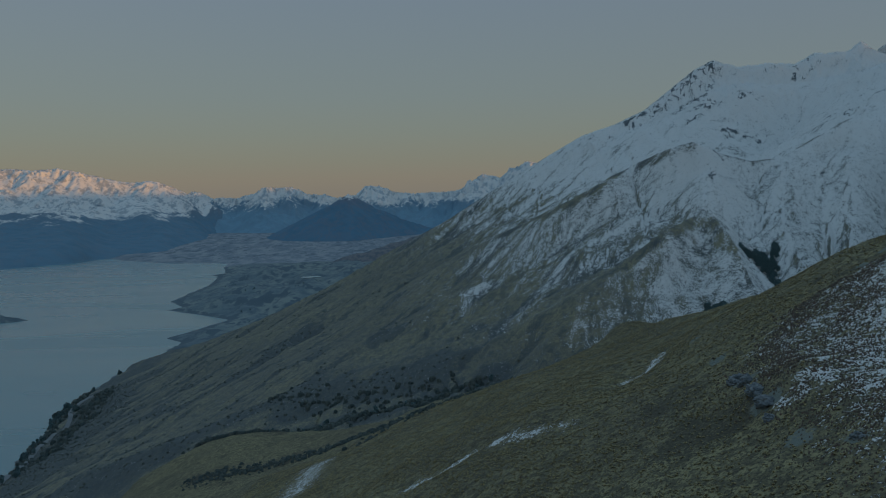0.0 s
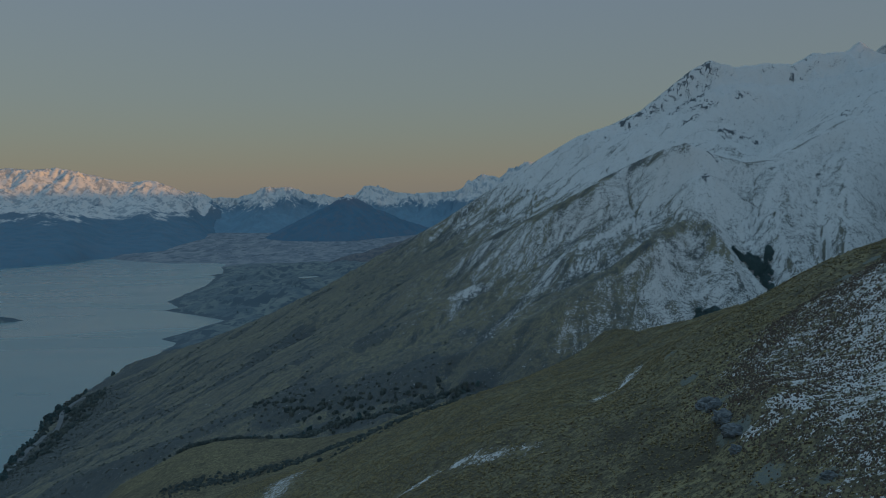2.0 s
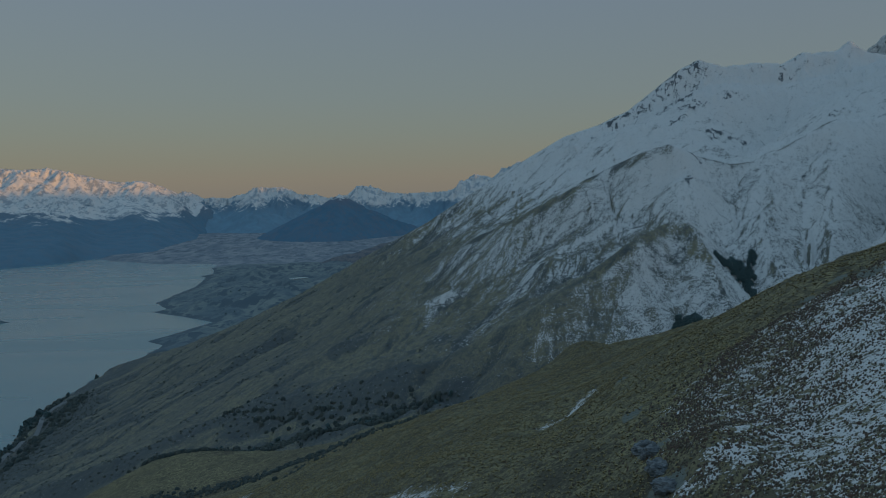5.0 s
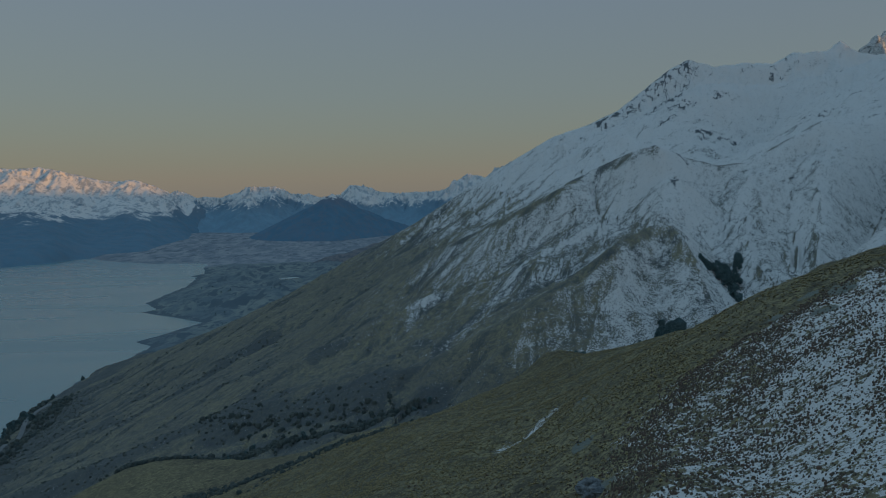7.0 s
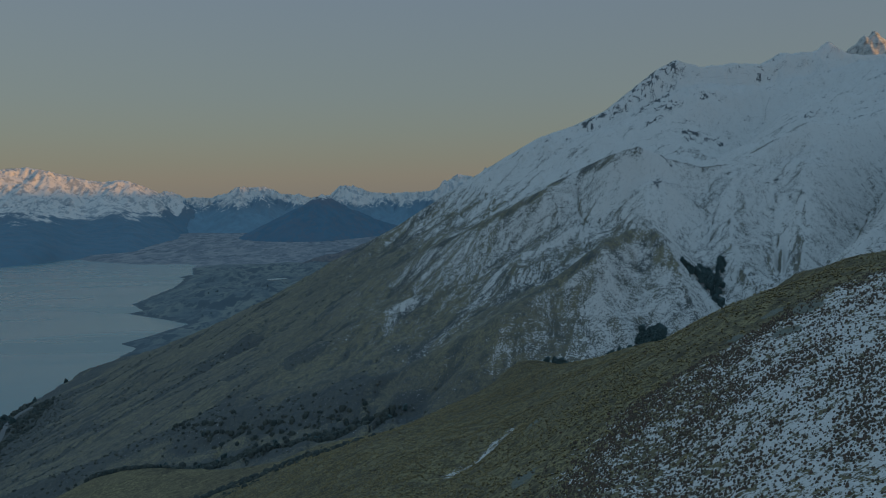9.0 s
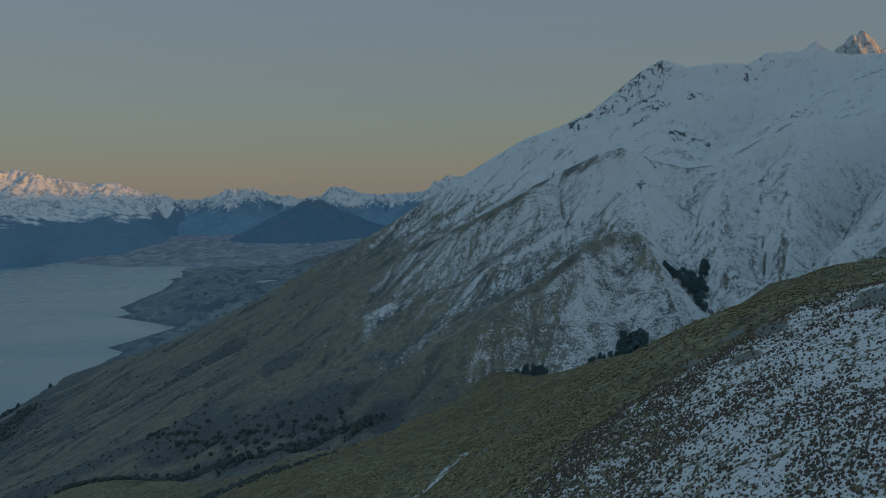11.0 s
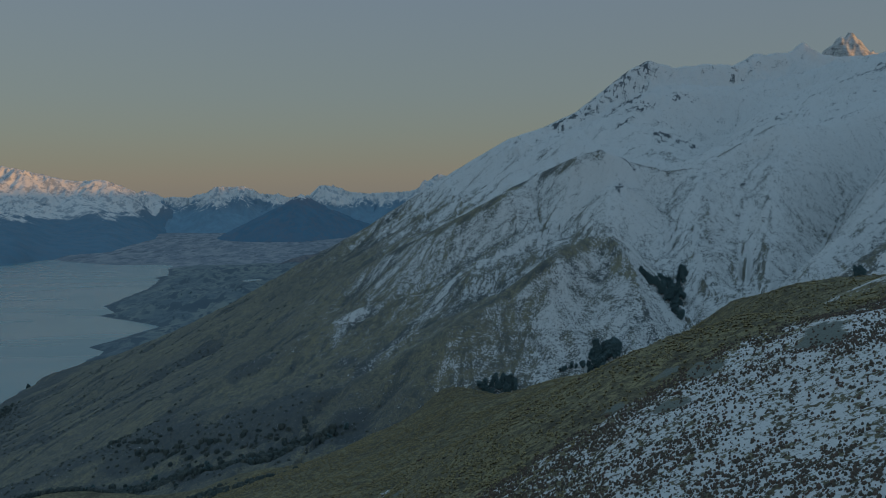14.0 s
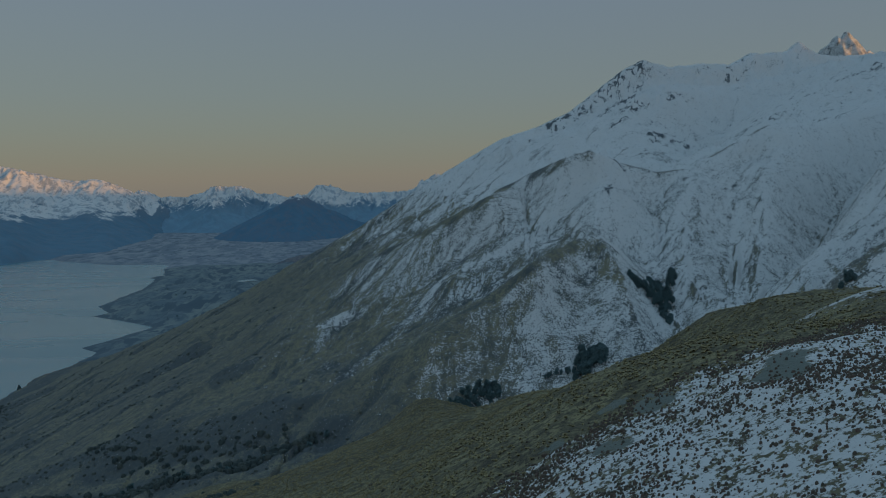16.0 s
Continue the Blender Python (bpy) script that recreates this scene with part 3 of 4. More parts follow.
def range_z(crest, slope, rough, seed, foot=-5, scale=260, detail=28, cap=10, steep=0.0, reach=300):
    """A range: a steep crest, then a longer foot, cut by spurs and gullies."""
    def f(x, y):
        wx, wy = 0.25 * scale * perlin(x / scale, y / scale, seed + 8), 0.25 * scale * perlin(x / scale, y / scale, seed + 9)
        d, z = along(crest, x, y)
        h = z - slope * soft(d - cap, 1.5 * cap) - steep * (soft(d - cap, 1.5 * cap) - soft(d - reach, 60))
        a = sstep(-10, 120, h)
        h = h + 0.5 * a * rough * (ridged((x + wx) / scale, (y + wy) / scale, 4, seed) - 0.45) * sstep(0, 90, d)
        for _ in range(40):
            p = np.pad(h, 1, mode="edge")
            h = np.where(d > 60, (p[1:-1, :-2] + p[1:-1, 2:] + p[:-2, 1:-1] + p[2:, 1:-1] + h) / 5, h)
        h = h + a * 7 * sstep(90, 10, d) * (ridged(x / 34, y / 34, 3, seed + 2) - 0.3)
        gx, gy = np.gradient(h, axis=1) / (x[0, 1] - x[0, 0]), np.gradient(h, axis=0) / (y[1, 0] - y[0, 0])
        for k, e in enumerate(erosion(x, y, gx, gy, 0.75 * scale, 5, seed + 5, 0.6, 0.7)):
            h = h + a * (0.4 + 0.6 * sstep(90, 170, h)) * (0.25 + 0.75 * sstep(0, 60, d)) * (0.45 * rough + detail) * 0.5 * 0.52 ** k * e
        return np.maximum(h, foot)
    return f


RED_SPUR = [(-209, 2400, 3), (-115, 2420, 28), (-7, 2440, 56), (100, 2480, 86)]


POND = 25.0


def low_z(x, y):
    d = x - shore(y)
    z = 30 * (1 - np.exp(-np.maximum(d, 0) / 110)) * sstep(2750, 1900, y) * (0.75 + 0.6 * fbm(x / 150, y / 260, 3, 51))
    z = z + 0.6 + np.minimum(d, 0) * 0.15 + 46 * sstep(2650, 4400, y) + 6 * sstep(2700, 2000, y) * fbm(x / 40, y / 80, 3, 53) * sstep(0, 60, d)
    e, h = along(RED_SPUR, x, y)
    z = np.maximum(z, h - 0.26 * e + 4 * fbm(x / 40, y / 60, 3, 55))
    m = sstep(1.9, 1.1, np.hypot((x + 156) / 15, (y - 1640) / 34))
    return z + m * (POND - 0.5 - z)


def low_delta(x, y, z):
    e, _ = along(RED_SPUR, x, y)
    return sstep(2380, 2560, y + 120 * fbm(x / 120, y / 300, 3, 56)) * sstep(60, 160, e)


def low_red(x, y, z):
    e, h = along(RED_SPUR, x, y)
    return 0.85 * sstep(-8, 8, h - 0.26 * e - 4) * sstep(2100, 2250, y)


def low_wood(x, y, z):
    d = x - shore(y)
    s = 0.65 * sstep(16, 6, d) + 0.6 * sstep(0.05, 0.4, fbm(x / 26, y / 60, 5, 57, 0.6))
    return np.clip(s + 0.5 * sstep(0.10, 0.3, np.hypot(np.gradient(z, axis=0) / np.gradient(y, axis=0), 0)), 0, 0.8)


lx, ly = fan(-40, 30, 560, 800, 4700, 320)
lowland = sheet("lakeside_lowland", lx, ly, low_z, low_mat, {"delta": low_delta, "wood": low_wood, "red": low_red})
tagged(lowland, "dark scrubby terraces and pale river flats beside the lake", "lakeshore")

wx, wy = np.meshgrid(np.linspace(-4500, 400, 40), np.linspace(-900, 4800, 40))
lake = sheet("water_lake", wx, wy, lambda x, y: x * 0, water_mat)
tagged(lake, "still grey-blue lake reflecting the dawn sky", "lake")

W_CREST = [(-2300, 4060, 330), (-1784, 4280, 328), (-1660, 4320, 336), (-1580, 4330, 326), (-1492, 4380, 336), (-1400, 4400, 318), (-1290, 4430, 288), (-1200, 4450, 272), (-1117, 4480, 280), (-1030, 4500, 252), (-960, 4530, 215)]
west_raw = range_z(W_CREST, 0.115, 34, 91, -5, 190, 9, 10, 0.33, 330)


SPUR = [(-1180, 4300, 215), (-960, 3820, 105), (-820, 3480, 45), (-750, 3300, 14)]


def west_range(x, y):
    end = np.interp(y, [2300, 2900, 3257, 3844, 4300, 4600], [-1000, -880, -640, -720, -800, -800])
    d, z = along(SPUR, x, y)
    h = np.maximum(west_raw(x, y), z - 0.30 * soft(d, 12) + 5 * fbm(x / 90, y / 90, 3, 93))
    return np.maximum(h - 0.5 * soft(x - end + 90, 30) * sstep(4700, 4300, y), -5)


rx, ry = np.meshgrid(np.linspace(-2700, -350, 460), np.linspace(2200, 4620, 380))
wr = sheet("range_west", rx, ry, west_range, hazed_west_mat, range_maps(128, 70, 191))
tagged(wr, "snowy mountain range above dark forest, tops lit by sunrise", "mountain range")
N_CREST = [(-1300, 4600, 250), (-1000, 4650, 214), (-940, 4650, 225), (-880, 4650, 196), (-760, 4660, 198), (-700, 4660, 214), (-640, 4660, 238), (-594, 4660, 241), (-530, 4660, 240), (-464, 4660, 210), (-400, 4660, 205), (-307, 4660, 188), (-225, 4660, 194), (-180, 4660, 240), (-160, 4660, 242), (-80, 4660, 226), (-60, 4660, 212),
           (11, 4660, 200), (130, 4660, 206), (224, 4640, 202), (310, 4640, 238), (365, 4600, 283), (400, 4600, 276), (442, 4600, 262), (490, 4600, 306), (520, 4600, 310), (550, 4600, 328), (566, 4600, 336), (600, 4600, 330), (800, 4600, 330)]
rx, ry = np.meshgrid(np.linspace(-1400, 900, 620), np.linspace(4000, 4760, 190))
nr = sheet("range_north", rx, ry, range_z(N_CREST, 0.40, 45, 95, 20, 160, 14), hazed_north_mat, range_maps(146, 50, 195))
tagged(nr, "far snowy peaks at the head of the valley", "mountain range")
C_CREST = [(-212, 3850, 192), (-110, 3860, 138), (0, 3880, 88), (120, 3950, 50)]
rx, ry = np.meshgrid(np.linspace(-620, 350, 220), np.linspace(3400, 4300, 180))
co = sheet("forest_hill", rx, ry, range_z(C_CREST, 0.50, 10, 97, -5, 160, 6, 1.0), hazed_cone_mat, range_maps(176, 40, 197, 0.3))
tagged(co, "dark forested cone-shaped hill rising from the valley floor", "hill")
# unseen eastern range, added and sized to keep low sunlight off the valley
E_CREST = [(2850, -2400, 366), (2800, -600, 350), (2790, 600, 384), (2780, 1300, 396), (2780, 1900, 374), (2780, 2500, 372), (2780, 2950, 364), (2760, 4800, 360)]
rx, ry = np.meshgrid(np.linspace(2400, 3400, 60), np.linspace(-2700, 4800, 220))
er = sheet("shade_range_east", rx, ry, range_z(E_CREST, 0.6, 20, 99, -5, 300, 6), hazed_west_mat, range_maps(150, 80, 199))
tagged(er, "mountain range out of view, added to shade the valley at dawn", "mountain range")
P_CREST = [(440, 955, 262), (462, 959, 276), (471, 960, 283), (478, 960, 292), (483, 960, 291), (490, 960, 295), (496, 961, 292), (502, 961, 286), (507, 962, 278), (520, 964, 274), (620, 1040, 258)]
rx, ry = np.meshgrid(np.linspace(400, 640, 240), np.linspace(900, 1080, 140))
lp = sheet("sunlit_peak", rx, ry, range_z(P_CREST, 1.1, 9, 101, 150, 22, 6, 1.0), mount_mat, {"snow": lambda x, y, z: 0.62 + 0 * x, "scrub": lambda x, y, z: 0 * x, "rock": lambda x, y, z: 0.25 + 0.3 * perlin(x / 6, y / 6, 5)})
tagged(lp, "craggy snow peak lit orange by the rising sun", "mountain peak")
ix, iy = np.meshgrid(np.linspace(-720, -470, 90), np.linspace(1220, 1400, 60))
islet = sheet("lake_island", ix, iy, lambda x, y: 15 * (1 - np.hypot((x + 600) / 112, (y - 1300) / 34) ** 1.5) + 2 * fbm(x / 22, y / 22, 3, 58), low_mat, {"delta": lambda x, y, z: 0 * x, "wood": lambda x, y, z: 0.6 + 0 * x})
tagged(islet, "low scrub covered island in the lake", "island")
px, py = np.meshgrid(np.linspace(-1, 1, 24), np.linspace(-1, 1, 24))
pu, pv = px * np.sqrt(1 - py ** 2 / 2), py * np.sqrt(1 - px ** 2 / 2)
pond_x, pond_y = -156 + (15 + 3 * pv) * pu + 5 * pv, 1640 + 26 * pv * (1 - 0.5 * pu ** 2)
pond = sheet("water_pond", pond_x, pond_y, lambda x, y: POND + 0 * x, water_mat)
tagged(pond, "small pale pond on a terrace above the lake", "pond")

ROAD = [(-190, 450), (-199, 517), (-206, 560), (-204, 590), (-208, 622), (-222, 660), (-227, 682), (-224, 700), (-219, 712)]
rt = np.linspace(0, len(ROAD) - 1, 160)
sm = np.ones(9) / 9
rcx, rcy = (np.convolve(np.pad(np.interp(rt, range(len(ROAD)), [p[k] for p in ROAD]), 4, mode="edge"), sm, "valid") for k in (0, 1))
rw = np.linspace(-1.4, 1.4, 5)
nx, ny = np.gradient(rcy), -np.gradient(rcx)
nl = np.hypot(nx, ny)
road_x, road_y = rcx[:, None] + rw * (nx / nl)[:, None], rcy[:, None] + rw * (ny / nl)[:, None]
gravel_mat, nt, b = principled("road_gravel", (0.30, 0.31, 0.31))
nt.links.new(blend(nt, noise_node(nt, 0.8, 4), (0.16, 0.175, 0.185), (0.26, 0.265, 0.265)), b.inputs["Base Color"])
road = sheet("road", road_x, road_y, lambda x, y: np.max(ground.at(ground.z, x, y), axis=1, keepdims=True) + 0.35 + 0 * x, gravel_mat)
tagged(road, "pale winding road along the lake shore", "road")


# ---- plants ----
rng = np.random.default_rng(7)


def plant_material(name, c1, c2):
    ma, nt, b = principled(name, c1, 0.85)
    g = nt.nodes.new("ShaderNodeNewGeometry")
    nt.links.new(blend(nt, g.outputs["Random Per Island"], c1, c2), b.inputs["Base Color"])
    return ma


tuft_mat = plant_material("dry_tussock", (0.43, 0.345, 0.17), (0.17, 0.135, 0.078))
shrub_mat = plant_material("dark_heath", (0.155, 0.105, 0.082), (0.098, 0.09, 0.07))
leaf_mat = plant_material("beech_leaves", (0.12, 0.195, 0.205), (0.165, 0.24, 0.25))
bark_mat = principled("bark", (0.09, 0.075, 0.06))[0]


def mesh_of(name, verts, faces, material):
    me = bpy.data.meshes.new(name)
    me.from_pydata([tuple(v) for v in verts], [], [tuple(f) for f in faces])
    me.materials.append(material)
    return me


def tuft(k, rad, tall):
    """Arching blades from one root, one strip of two faces each."""
    v, f = [], []
    for i in range(k):
        a = 2 * math.pi * (i + rng.uniform(-0.3, 0.3)) / k
        r, h, w = rad * rng.uniform(0.6, 1.1), tall * rng.uniform(0.7, 1.1), rad * 0.42
        c, s = math.cos(a), math.sin(a)
        n = len(v)
        v += [(-s * w * 0.5, c * w * 0.5, -0.05), (s * w * 0.5, -c * w * 0.5, -0.05), (c * r * 0.55 - s * w, s * r * 0.55 + c * w, h), (c * r * 0.55 + s * w, s * r * 0.55 - c * w, h), (c * r * 1.1, s * r * 1.1, h * 0.55)]
        f += [(n, n + 1, n + 3, n + 2), (n + 2, n + 3, n + 4)]
    return np.array(v), f


def dome(rad, tall, leaves):
    """A rounded bush: a lumpy dome set with loose leaf clumps."""
    v, f = [], []
    for j, e in enumerate((-0.25, 0.35, 0.95)):
        for i in range(7):
            a = 2 * math.pi * (i + 0.5 * j) / 7
            q = rad * math.cos(e) * rng.uniform(0.88, 1.1)
            v.append((q * math.cos(a), q * math.sin(a), tall * (math.sin(e) * rng.uniform(0.92, 1.06) + 0.12)))
    v.append((0, 0, tall * 1.1))
    for j in range(2):
        for i in range(7):
            f.append((7 * j + i, 7 * j + (i + 1) % 7, 7 * j + 7 + (i + 1) % 7, 7 * j + 7 + i))
    f += [(14 + i, 14 + (i + 1) % 7, 21) for i in range(7)]
    for _ in range(leaves):
        a, e = rng.uniform(0, 2 * math.pi), rng.uniform(0.05, 1.3)
        p = np.array([rad * math.cos(e) * math.cos(a), rad * math.cos(e) * math.sin(a), tall * math.sin(e)])
        n = len(v)
        d = rng.normal(0, 0.14 * rad, (3, 3))
        v += [tuple(p * 1.04 + q) for q in d]
        f.append((n, n + 1, n + 2))
    return np.array(v), f


def strewn(name, kinds, places, material, label, category):
    """Many small plants as one object."""
    V, T, base = [], [], 0
    for k, (v, f) in enumerate(kinds):
        p = places[places[:, 5] == k]
        tri = np.array([t for q in f for t in ((q[:3],) if len(q) == 3 else (q[:3], (q[0], q[2], q[3])))])
        c, sn, sc = np.cos(p[:, 4])[:, None], np.sin(p[:, 4])[:, None], p[:, 3][:, None]
        V.append(np.stack([p[:, 0:1] + sc * (c * v[:, 0] - sn * v[:, 1]), p[:, 1:2] + sc * (sn * v[:, 0] + c * v[:, 1]), p[:, 2:3] + sc * v[:, 2]], -1).reshape(-1, 3))
        T.append((base + np.arange(len(p))[:, None, None] * len(v) + tri).reshape(-1, 3))
        base += len(p) * len(v)
    V, T = np.concatenate(V).astype(np.float32), np.concatenate(T).astype(np.int32)
    me = bpy.data.meshes.new(name)
    me.vertices.add(len(V))
    me.vertices.foreach_set("co", V.ravel())
    me.loops.add(T.size)
    me.loops.foreach_set("vertex_index", T.ravel())
    me.polygons.add(len(T))
    me.polygons.foreach_set("loop_start", np.arange(0, T.size, 3, dtype=np.int32))
    me.update(calc_edges=True)
    me.materials.append(material)
    return tagged(new(name, me), label, category, kind="stuff")


def scatter(n, x0, x1, y0, y1, keep):
    x, y = rng.uniform(x0, x1, n), rng.uniform(y0, y1, n)
    m = rng.uniform(0, 1, n) < keep(x, y)
    x, y = x[m], y[m]
    return x, y, hill_z(x, y)


def tuft_keep(x, y):
    s, r = hill_snow(x, y, 0), hill_rock(x, y, 0)
    thin = np.clip(70 / np.hypot(x - 24, y - 24), 0.25, 1)
    return thin * (0.35 + 0.65 * sstep(-0.3, 0.4, fbm(x / 7, y / 7, 3, 110))) * np.clip(1 - 1.9 * s, 0, 1) * (1 - r)


tx, ty, tz = scatter(185000, -25, 75, 38, 175, tuft_keep)
tufts = [tuft(5, 0.12, 0.08), tuft(5, 0.10, 0.075), tuft(6, 0.15, 0.085)]
strewn("tussock_grass", tufts, np.stack([tx, ty, tz, rng.uniform(0.5, 1.2, len(tx)), rng.uniform(0, 6.3, len(tx)), rng.integers(0, 3, len(tx))], 1), tuft_mat,
       "dry olive tussock grass covering the hillside", "grass")


def shrub_keep(x, y):
    d = x - snow_edge(y)
    edge = sstep(-5, 2, d) * (1 - 0.72 * sstep(5, 13, d))
    u, v = x + 0.6 * y, y - 0.6 * x
    return edge * 0.55 * sstep(-0.2, 0.45, fbm(u / 5, v / 2.2, 3, 111)) + 0.012 + 0.04 * sstep(0.0, 0.5, fbm(x / 6, y / 6, 2, 112))


sx, sy, sz = scatter(60000, 8, 78, 40, 112, shrub_keep)
domes = [dome(0.17, 0.14, 10), dome(0.13, 0.11, 8), dome(0.22, 0.17, 12), dome(0.10, 0.09, 6)]
size = 0.20 + 0.52 * rng.uniform(0, 1, len(sx)) ** 2.2
kind_of = rng.integers(0, 4, len(sx))
spin = rng.uniform(0, 6.3, len(sx))
close = np.argsort(np.hypot(sx - 42, sy - 66))
single, rest = close[:260], close[260:]
strewn("heath_scrub", domes, np.stack([sx, sy, sz, size, spin, kind_of], 1)[rest], shrub_mat, "dark red-brown low shrubs scattered over snow", "shrub")


def dot(rad, tall):
    """A small snow-bound tussock."""
    v = [(rad * k * rng.uniform(0.8, 1.15) * math.cos(a), rad * k * rng.uniform(0.8, 1.15) * math.sin(a), z) for k, z in ((1.0, -0.03), (0.75, 0.6 * tall)) for a in [2 * math.pi * i / 5 for i in range(5)]]
    f = [(i, (i + 1) % 5, 5 + (i + 1) % 5, 5 + i) for i in range(5)]
    return np.array(v + [(0, 0, tall)]), f + [(5 + i, 5 + (i + 1) % 5, 10) for i in range(5)]


def dot_keep(x, y):
    d = x - snow_edge(y)
    u, v = x + 0.6 * y, y - 0.6 * x
    wave = sstep(-0.35, 0.35, fbm(u / 9, v / 3.5, 3, 114))
    return sstep(-5, 2, d) * (0.25 + 0.75 * wave) * (1 - 0.45 * sstep(6, 15, d) * (1 - 0.5 * wave)) * (1 - 0.6 * bowl(x, y)) * (1 - hill_rock(x, y, 0)) * sstep(108, 90, y)


dx, dy, dz = scatter(230000, 10, 70, 42, 100, dot_keep)
strewn("snow_tussock", [dot(0.085, 0.13), dot(0.065, 0.10), dot(0.10, 0.14)], np.stack([dx, dy, dz, rng.uniform(0.3, 0.85, len(dx)), rng.uniform(0, 6.3, len(dx)), rng.integers(0, 3, len(dx))], 1), shrub_mat,
       "small dark tussocks poking through thin snow", "grass")
shrub_meshes = [mesh_of("shrub", v, f, shrub_mat) for v, f in domes]
for i in single:
    ob = new("shrub", shrub_meshes[kind_of[i]])
    ob.matrix_world = Matrix.LocRotScale((sx[i], sy[i], sz[i]), Euler((0, 0, spin[i])), (size[i],) * 3)
    tagged(ob, "dark red-brown rounded shrub standing in thin snow", "shrub", "shrubs on the snowy slope")


scrub_map = mount_scrub(ground.x, ground.y, ground.z)


def slope_keep(x, y):
    z, m = ground.at(ground.z, x, y), ground.at(scrub_map, x, y)
    return np.where(z > hill_z(x, y), 0.01 + 0.7 * sstep(0.35, 0.75, m), 0) * sstep(104, 90, z) * sstep(1, 6, z)


bx, by = rng.uniform(-225, 45, 34000), rng.uniform(215, 700, 34000)
bk = rng.uniform(0, 1, len(bx)) < slope_keep(bx, by)
bx, by = bx[bk], by[bk]
brush_mat = plant_material("slope_scrub", (0.085, 0.102, 0.10), (0.135, 0.142, 0.12))
strewn("slope_scrub", [dome(0.32, 0.30, 8), dome(0.24, 0.24, 6), dome(0.45, 0.36, 10)],
       np.stack([bx, by, ground.at(ground.z, bx, by), rng.uniform(0.4, 1.1, len(bx)) * (0.8 + by / 900), rng.uniform(0, 6.3, len(bx)), rng.integers(0, 3, len(bx))], 1), brush_mat,
       "dark low scrub in the gullies of the mountain slope", "scrub")


def along_belt(line, n, sx_, sy_):
    """Places strewn along a line of (x, y)."""
    t = rng.uniform(0, len(line) - 1, n)
    x, y = (np.interp(t, range(len(line)), [p[k] for p in line]) for k in (0, 1))
    x, y = x + rng.normal(0, sx_, n), y + rng.normal(0, sy_, n) * (0.5 + 0.9 * sstep(-0.3, 0.4, fbm(x / 8, y / 8, 2, 113)))
    return x, y, np.maximum(ground.at(ground.z, x, y), hill_z(x, y))


def belt(name, lines, domes_, small, big, label):
    x, y, z = (np.concatenate(c) for c in zip(*(along_belt(*q) for q in lines)))
    strewn(name, domes_, np.stack([x, y, z, rng.uniform(small, big, len(x)), rng.uniform(0, 6.3, len(x)), rng.integers(0, 3, len(x))], 1), gully_mat, label, "scrub")


gully_mat = plant_material("gully_scrub", (0.062, 0.085, 0.085), (0.115, 0.13, 0.115))
belt("stream_scrub", [([(18, 250), (5, 245), (-10, 248), (-26, 255), (-40, 262), (-55, 272)], 1900, 1.8, 2.0), ([(12, 258), (-13, 264), (-28, 280), (-40, 302)], 130, 3.0, 4.0)],
     [dome(0.62, 0.75, 40), dome(0.8, 0.95, 46), dome(0.45, 0.6, 32)], 0.5, 1.2, "dense dark green scrub filling the stream bed")
belt("hillside_scrub", [([(4, 176), (-8, 188), (-15.5, 190), (-31, 197), (-45, 210)], 900, 2.0, 2.6), ([(16, 150), (2, 160), (-8, 172)], 160, 2.0, 3.0)],
     [dome(0.5, 0.5, 14), dome(0.36, 0.4, 10), dome(0.28, 0.3, 8)], 0.4, 1.1, "dark low bushes in a hollow of the grassy hillside")


belt("lakeshore_bush", [([(-197, 500), (-209, 560), (-215, 600), (-225, 650), (-234, 690), (-236, 745)], 420, 2.2, 5.0), ([(-183, 500), (-190, 570), (-195, 615), (-206, 665), (-210, 705)], 420, 4.0, 8.0)],
     [dome(1.1, 1.2, 24), dome(1.5, 1.6, 30), dome(0.8, 0.9, 18)], 0.6, 1.4, "dark green bush beside the lake shore road")


def tree_parts(tall, wide, leaves):
    v, f = [], []
    for j in range(5):
        t = j / 4
        for i in range(6):
            a = 2 * math.pi * i / 6
            r = 0.035 * tall * (1 - 0.8 * t)
            v.append((r * math.cos(a) + 0.02 * tall * math.sin(3 * t), r * math.sin(a), tall * 0.8 * t - 0.15))
    for j in range(4):
        for i in range(6):
            f.append((6 * j + i, 6 * j + (i + 1) % 6, 6 * j + 6 + (i + 1) % 6, 6 * j + 6 + i))
    for k in range(7):
        a, h = k * 2.4, tall * (0.25 + 0.07 * k)
        n, r = len(v), 0.012 * tall
        tip = (wide * 0.8 * math.cos(a), wide * 0.8 * math.sin(a), h + tall * 0.16)
        v += [(r, 0, h), (-r, r, h), (0, -r, h), tip]
        f += [(n, n + 1, n + 3), (n + 1, n + 2, n + 3), (n + 2, n, n + 3)]
    trunk = mesh_of("trunk", v, f, bark_mat)
    v, f = [], []
    lumps = [(rng.normal(0, 0.42 * wide), rng.normal(0, 0.42 * wide), tall * rng.uniform(0.22, 0.92)) for _ in range(13)]
    for _ in range(leaves):
        lx_, ly_, lz_ = lumps[rng.integers(0, 13)]
        taper = 1.15 - 0.75 * (lz_ / tall)
        d = rng.normal(0, 1, 3)
        d *= 0.42 * wide / np.linalg.norm(d)
        p = np.array([lx_ * taper + d[0], ly_ * taper + d[1], lz_ + d[2] * 0.9])
        n = len(v)
        v += [tuple(p + q) for q in rng.normal(0, 0.15 * wide, (4, 3))]
        f += [(n, n + 1, n + 2), (n + 1, n + 2, n + 3)]
    return trunk, mesh_of("crown", v, f, leaf_mat)


def tree(tall, wide, leaves):
    root = new("tree")
    for me in tree_parts(tall, wide, leaves):
        ob = new(me.name, me)
        ob.parent = root
    return root


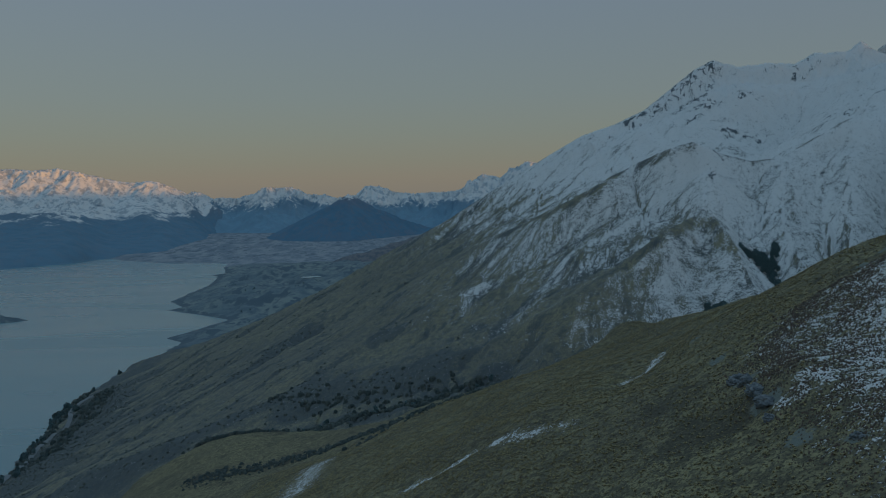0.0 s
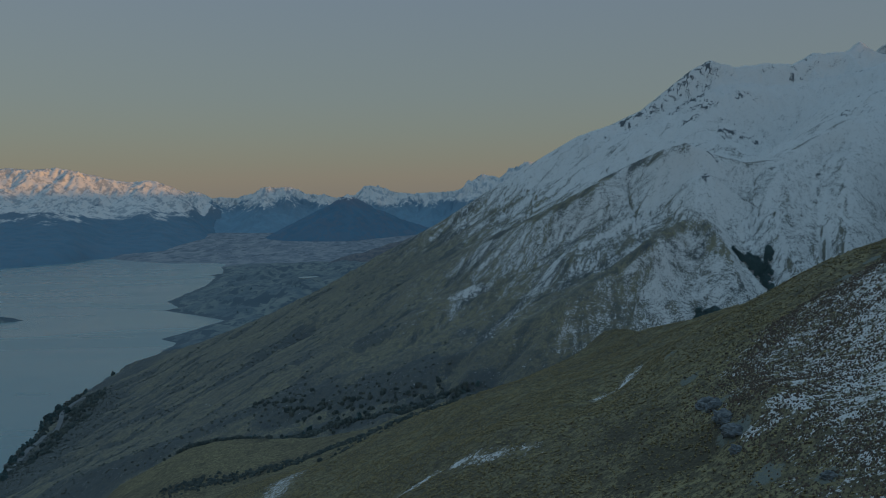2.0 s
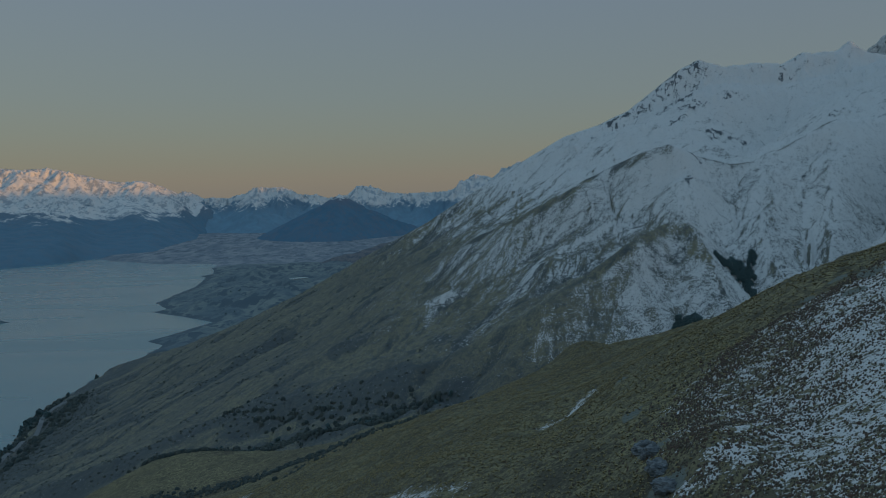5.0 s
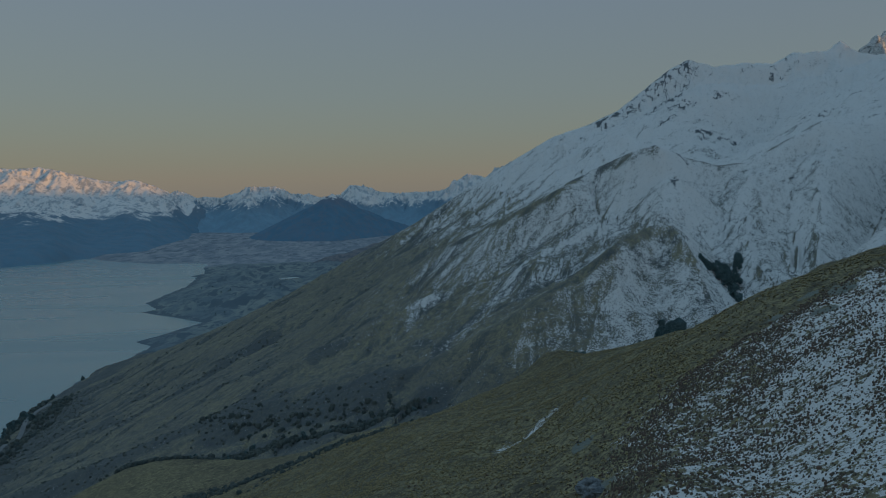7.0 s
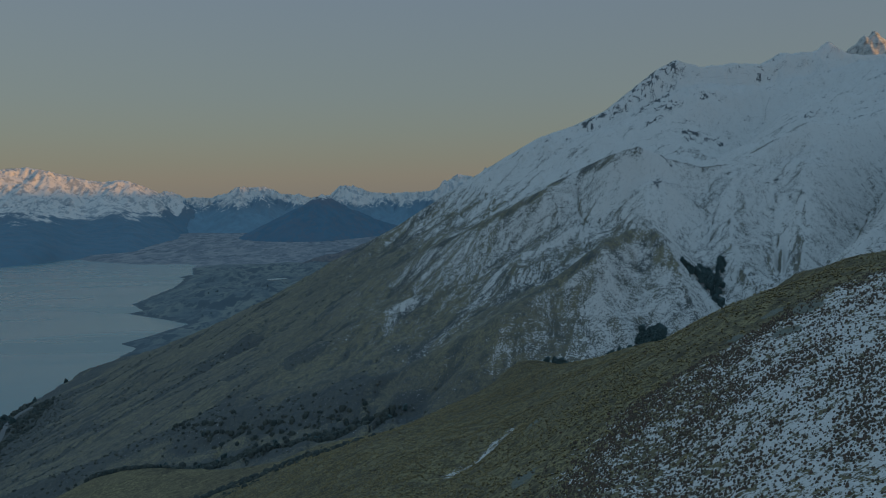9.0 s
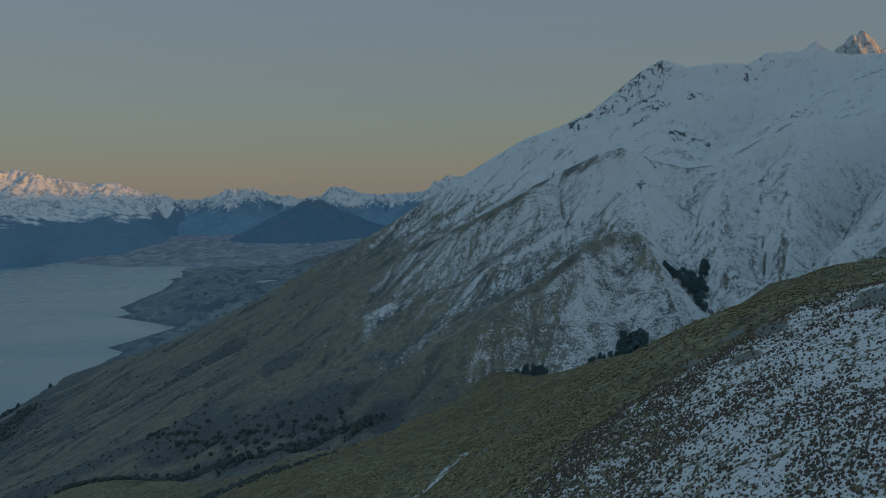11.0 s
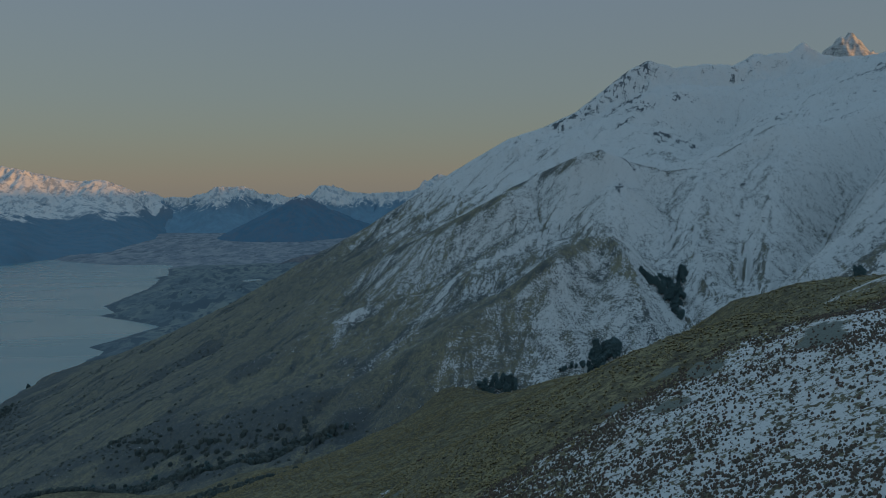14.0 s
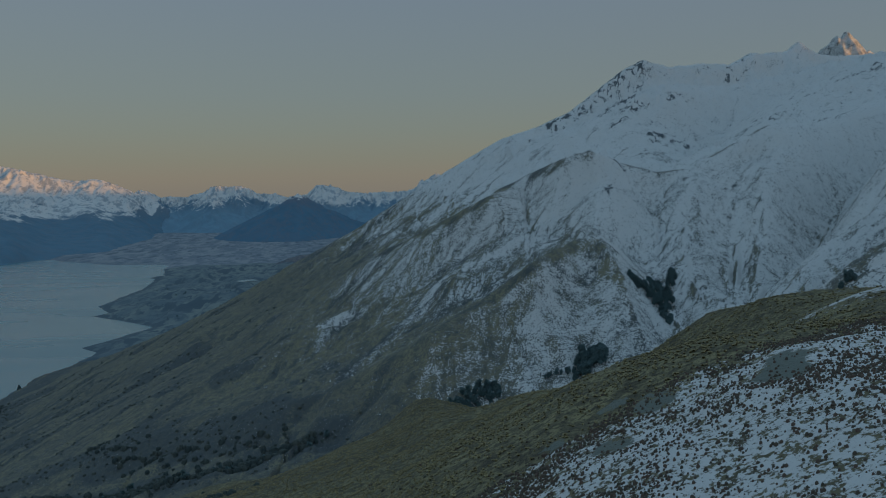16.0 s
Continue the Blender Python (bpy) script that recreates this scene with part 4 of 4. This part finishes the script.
TREES = [tree(5.0, 1.7, 640), tree(4.2, 1.5, 560), tree(5.6, 1.6, 640)]
planted = 0


def plant(x, y, h, label, group, z=None):
    global planted
    src = TREES[planted % 3]
    z = float(np.max([ground.at(ground.z, np.array([x]), np.array([y]))[0], hill_z(np.array([x]), np.array([y]))[0], low_z(np.array([x]), np.array([y]))[0] if y > 900 else -9])) if z is None else z
    m = Matrix.LocRotScale((x, y, z - 0.1), Euler((0, 0, 2.4 * planted)), (1, 1, 1))
    if planted < 3:
        ob = src
        ob.matrix_world = m
    else:
        ob = copy_thing(src, m)
    ob.scale = (h / 5.0 * rng.uniform(0.9, 1.2),) * 2 + (h / 5.0,)
    tagged(ob, label, "tree", group)
    planted += 1


def stand(cx, cy, rx, ry, n, h, label, group):
    for _ in range(n):
        a, r = rng.uniform(0, 2 * math.pi), math.sqrt(rng.uniform(0, 1))
        plant(cx + rx * r * math.cos(a), cy + ry * r * math.sin(a), h * rng.uniform(0.75, 1.15), label, group)


DARK = "dark green native beech tree in a gully stand"
for cx, cy, rx_, ry_, n, h in ((77.4, 241.8, 3.2, 2.8, 46, 2.8), (73.6, 241.0, 1.4, 1.2, 6, 1.7), (69.5, 241.2, 2.0, 0.8, 6, 1.2)):
    stand(cx, cy, rx_, ry_, n, h, DARK, "trees of the stand below the knob")
stand(52.5, 239.6, 6.2, 1.9, 40, 2.0, DARK, "trees of the stand in the valley")
stand(114.8, 206.5, 1.6, 1.5, 9, 1.4, DARK, "trees of the stand on the eastern spur")
for cx, cy, rx_, ry_, n in ((95.2, 270.4, 2.0, 1.3, 10), (98.3, 270.5, 1.7, 3.0, 15), (101.3, 276.5, 1.7, 4.2, 20), (103.2, 275.5, 1.4, 2.5, 9), (101.5, 271.0, 2.6, 3.6, 20), (106.8, 279.8, 0.9, 1.6, 7), (105.2, 277.5, 1.0, 1.6, 5), (99.8, 263.8, 1.0, 2.8, 8), (99.6, 259.5, 0.6, 1.2, 3)):
    stand(cx, cy, rx_, ry_, n, 2.0, DARK, "trees of the wood in the snowy gully")
for cx, cy, n in ((16, 250, 2), (6, 245, 3), (-4, 246, 4), (-13, 249, 3), (-22, 254, 3), (-31, 258, 2), (-44, 264, 3), (-54, 270, 2)):
    stand(cx, cy, 7, 2.4, n, 1.8, "dark scrubby tree along the stream", "trees along the stream")
for cx, cy, n in ((-228, 655, 12), (-222, 668, 5), (-231, 690, 4), (-213, 579, 6), (-233, 742, 3), (-235, 832, 4), (-205, 540, 3), (-190, 480, 5), (-222, 632, 4)):
    stand(cx, cy, 4, 8, n, 4.2, "dark tree on the lake shore", "trees on the lake shore")


# ---- rock outcrops on the hillside ----
stone_mat, nt, b = principled("grey_schist", (0.2, 0.21, 0.22))
nt.links.new(blend(nt, span(nt, noise_node(nt, 1.5, 6, (1, 1, 3)), 0.35, 0.65), (0.13, 0.15, 0.165), (0.25, 0.27, 0.28)), b.inputs["Base Color"])
bump(nt, b, noise_node(nt, 5, 5, (1, 1, 4)), 0.7, 0.12)


def outcrop(x, y, r, h):
    bm = bmesh.new()
    bmesh.ops.create_icosphere(bm, subdivisions=4, radius=1.0)
    for v in bm.verts:
        p = v.co * 1.7 + Vector((x, y, 0))
        k = 1 + 0.35 * noise.noise(p) + 0.18 * noise.noise(p * 2.7) + 0.08 * noise.noise(p * 6)
        v.co = Vector((v.co.x * r * k, v.co.y * r * 0.8 * k, (round(v.co.z * k * 4) / 4 * 0.5 + v.co.z * k * 0.5) * h))
    me = bpy.data.meshes.new("rock_outcrop")
    bm.to_mesh(me)
    bm.free()
    me.materials.append(stone_mat)
    ob = new("rock_outcrop", me)
    ob.matrix_world = pose(x, y, float(hill_z(np.array([x]), np.array([y]))[0]) - 0.1 * h, 0, -12, 40 * x)
    tagged(ob, "weathered blue-grey rock outcrop in the tussock", "rock", "rock outcrops on the hillside")


for x, y, r, h in ((24.4, 67.2, 0.9, 0.55), (24.2, 65.0, 0.7, 0.5), (23.8, 62.0, 0.8, 0.5), (23.5, 59.4, 0.9, 0.45), (23.0, 57.4, 0.5, 0.3), (24.6, 49.2, 0.5, 0.25)):
    outcrop(x, y, r, h)

for cx, cy, n in ((-215, 1110, 4), (-190, 1180, 3), (-200, 1290, 2), (-270, 1420, 3), (-230, 1480, 4), (-150, 1400, 3), (-120, 1300, 3), (-280, 1600, 2)):
    stand(cx, cy, 14, 8, n, 2.6, "dark tree on the low terrace by the lake", "trees on the lakeside terraces")
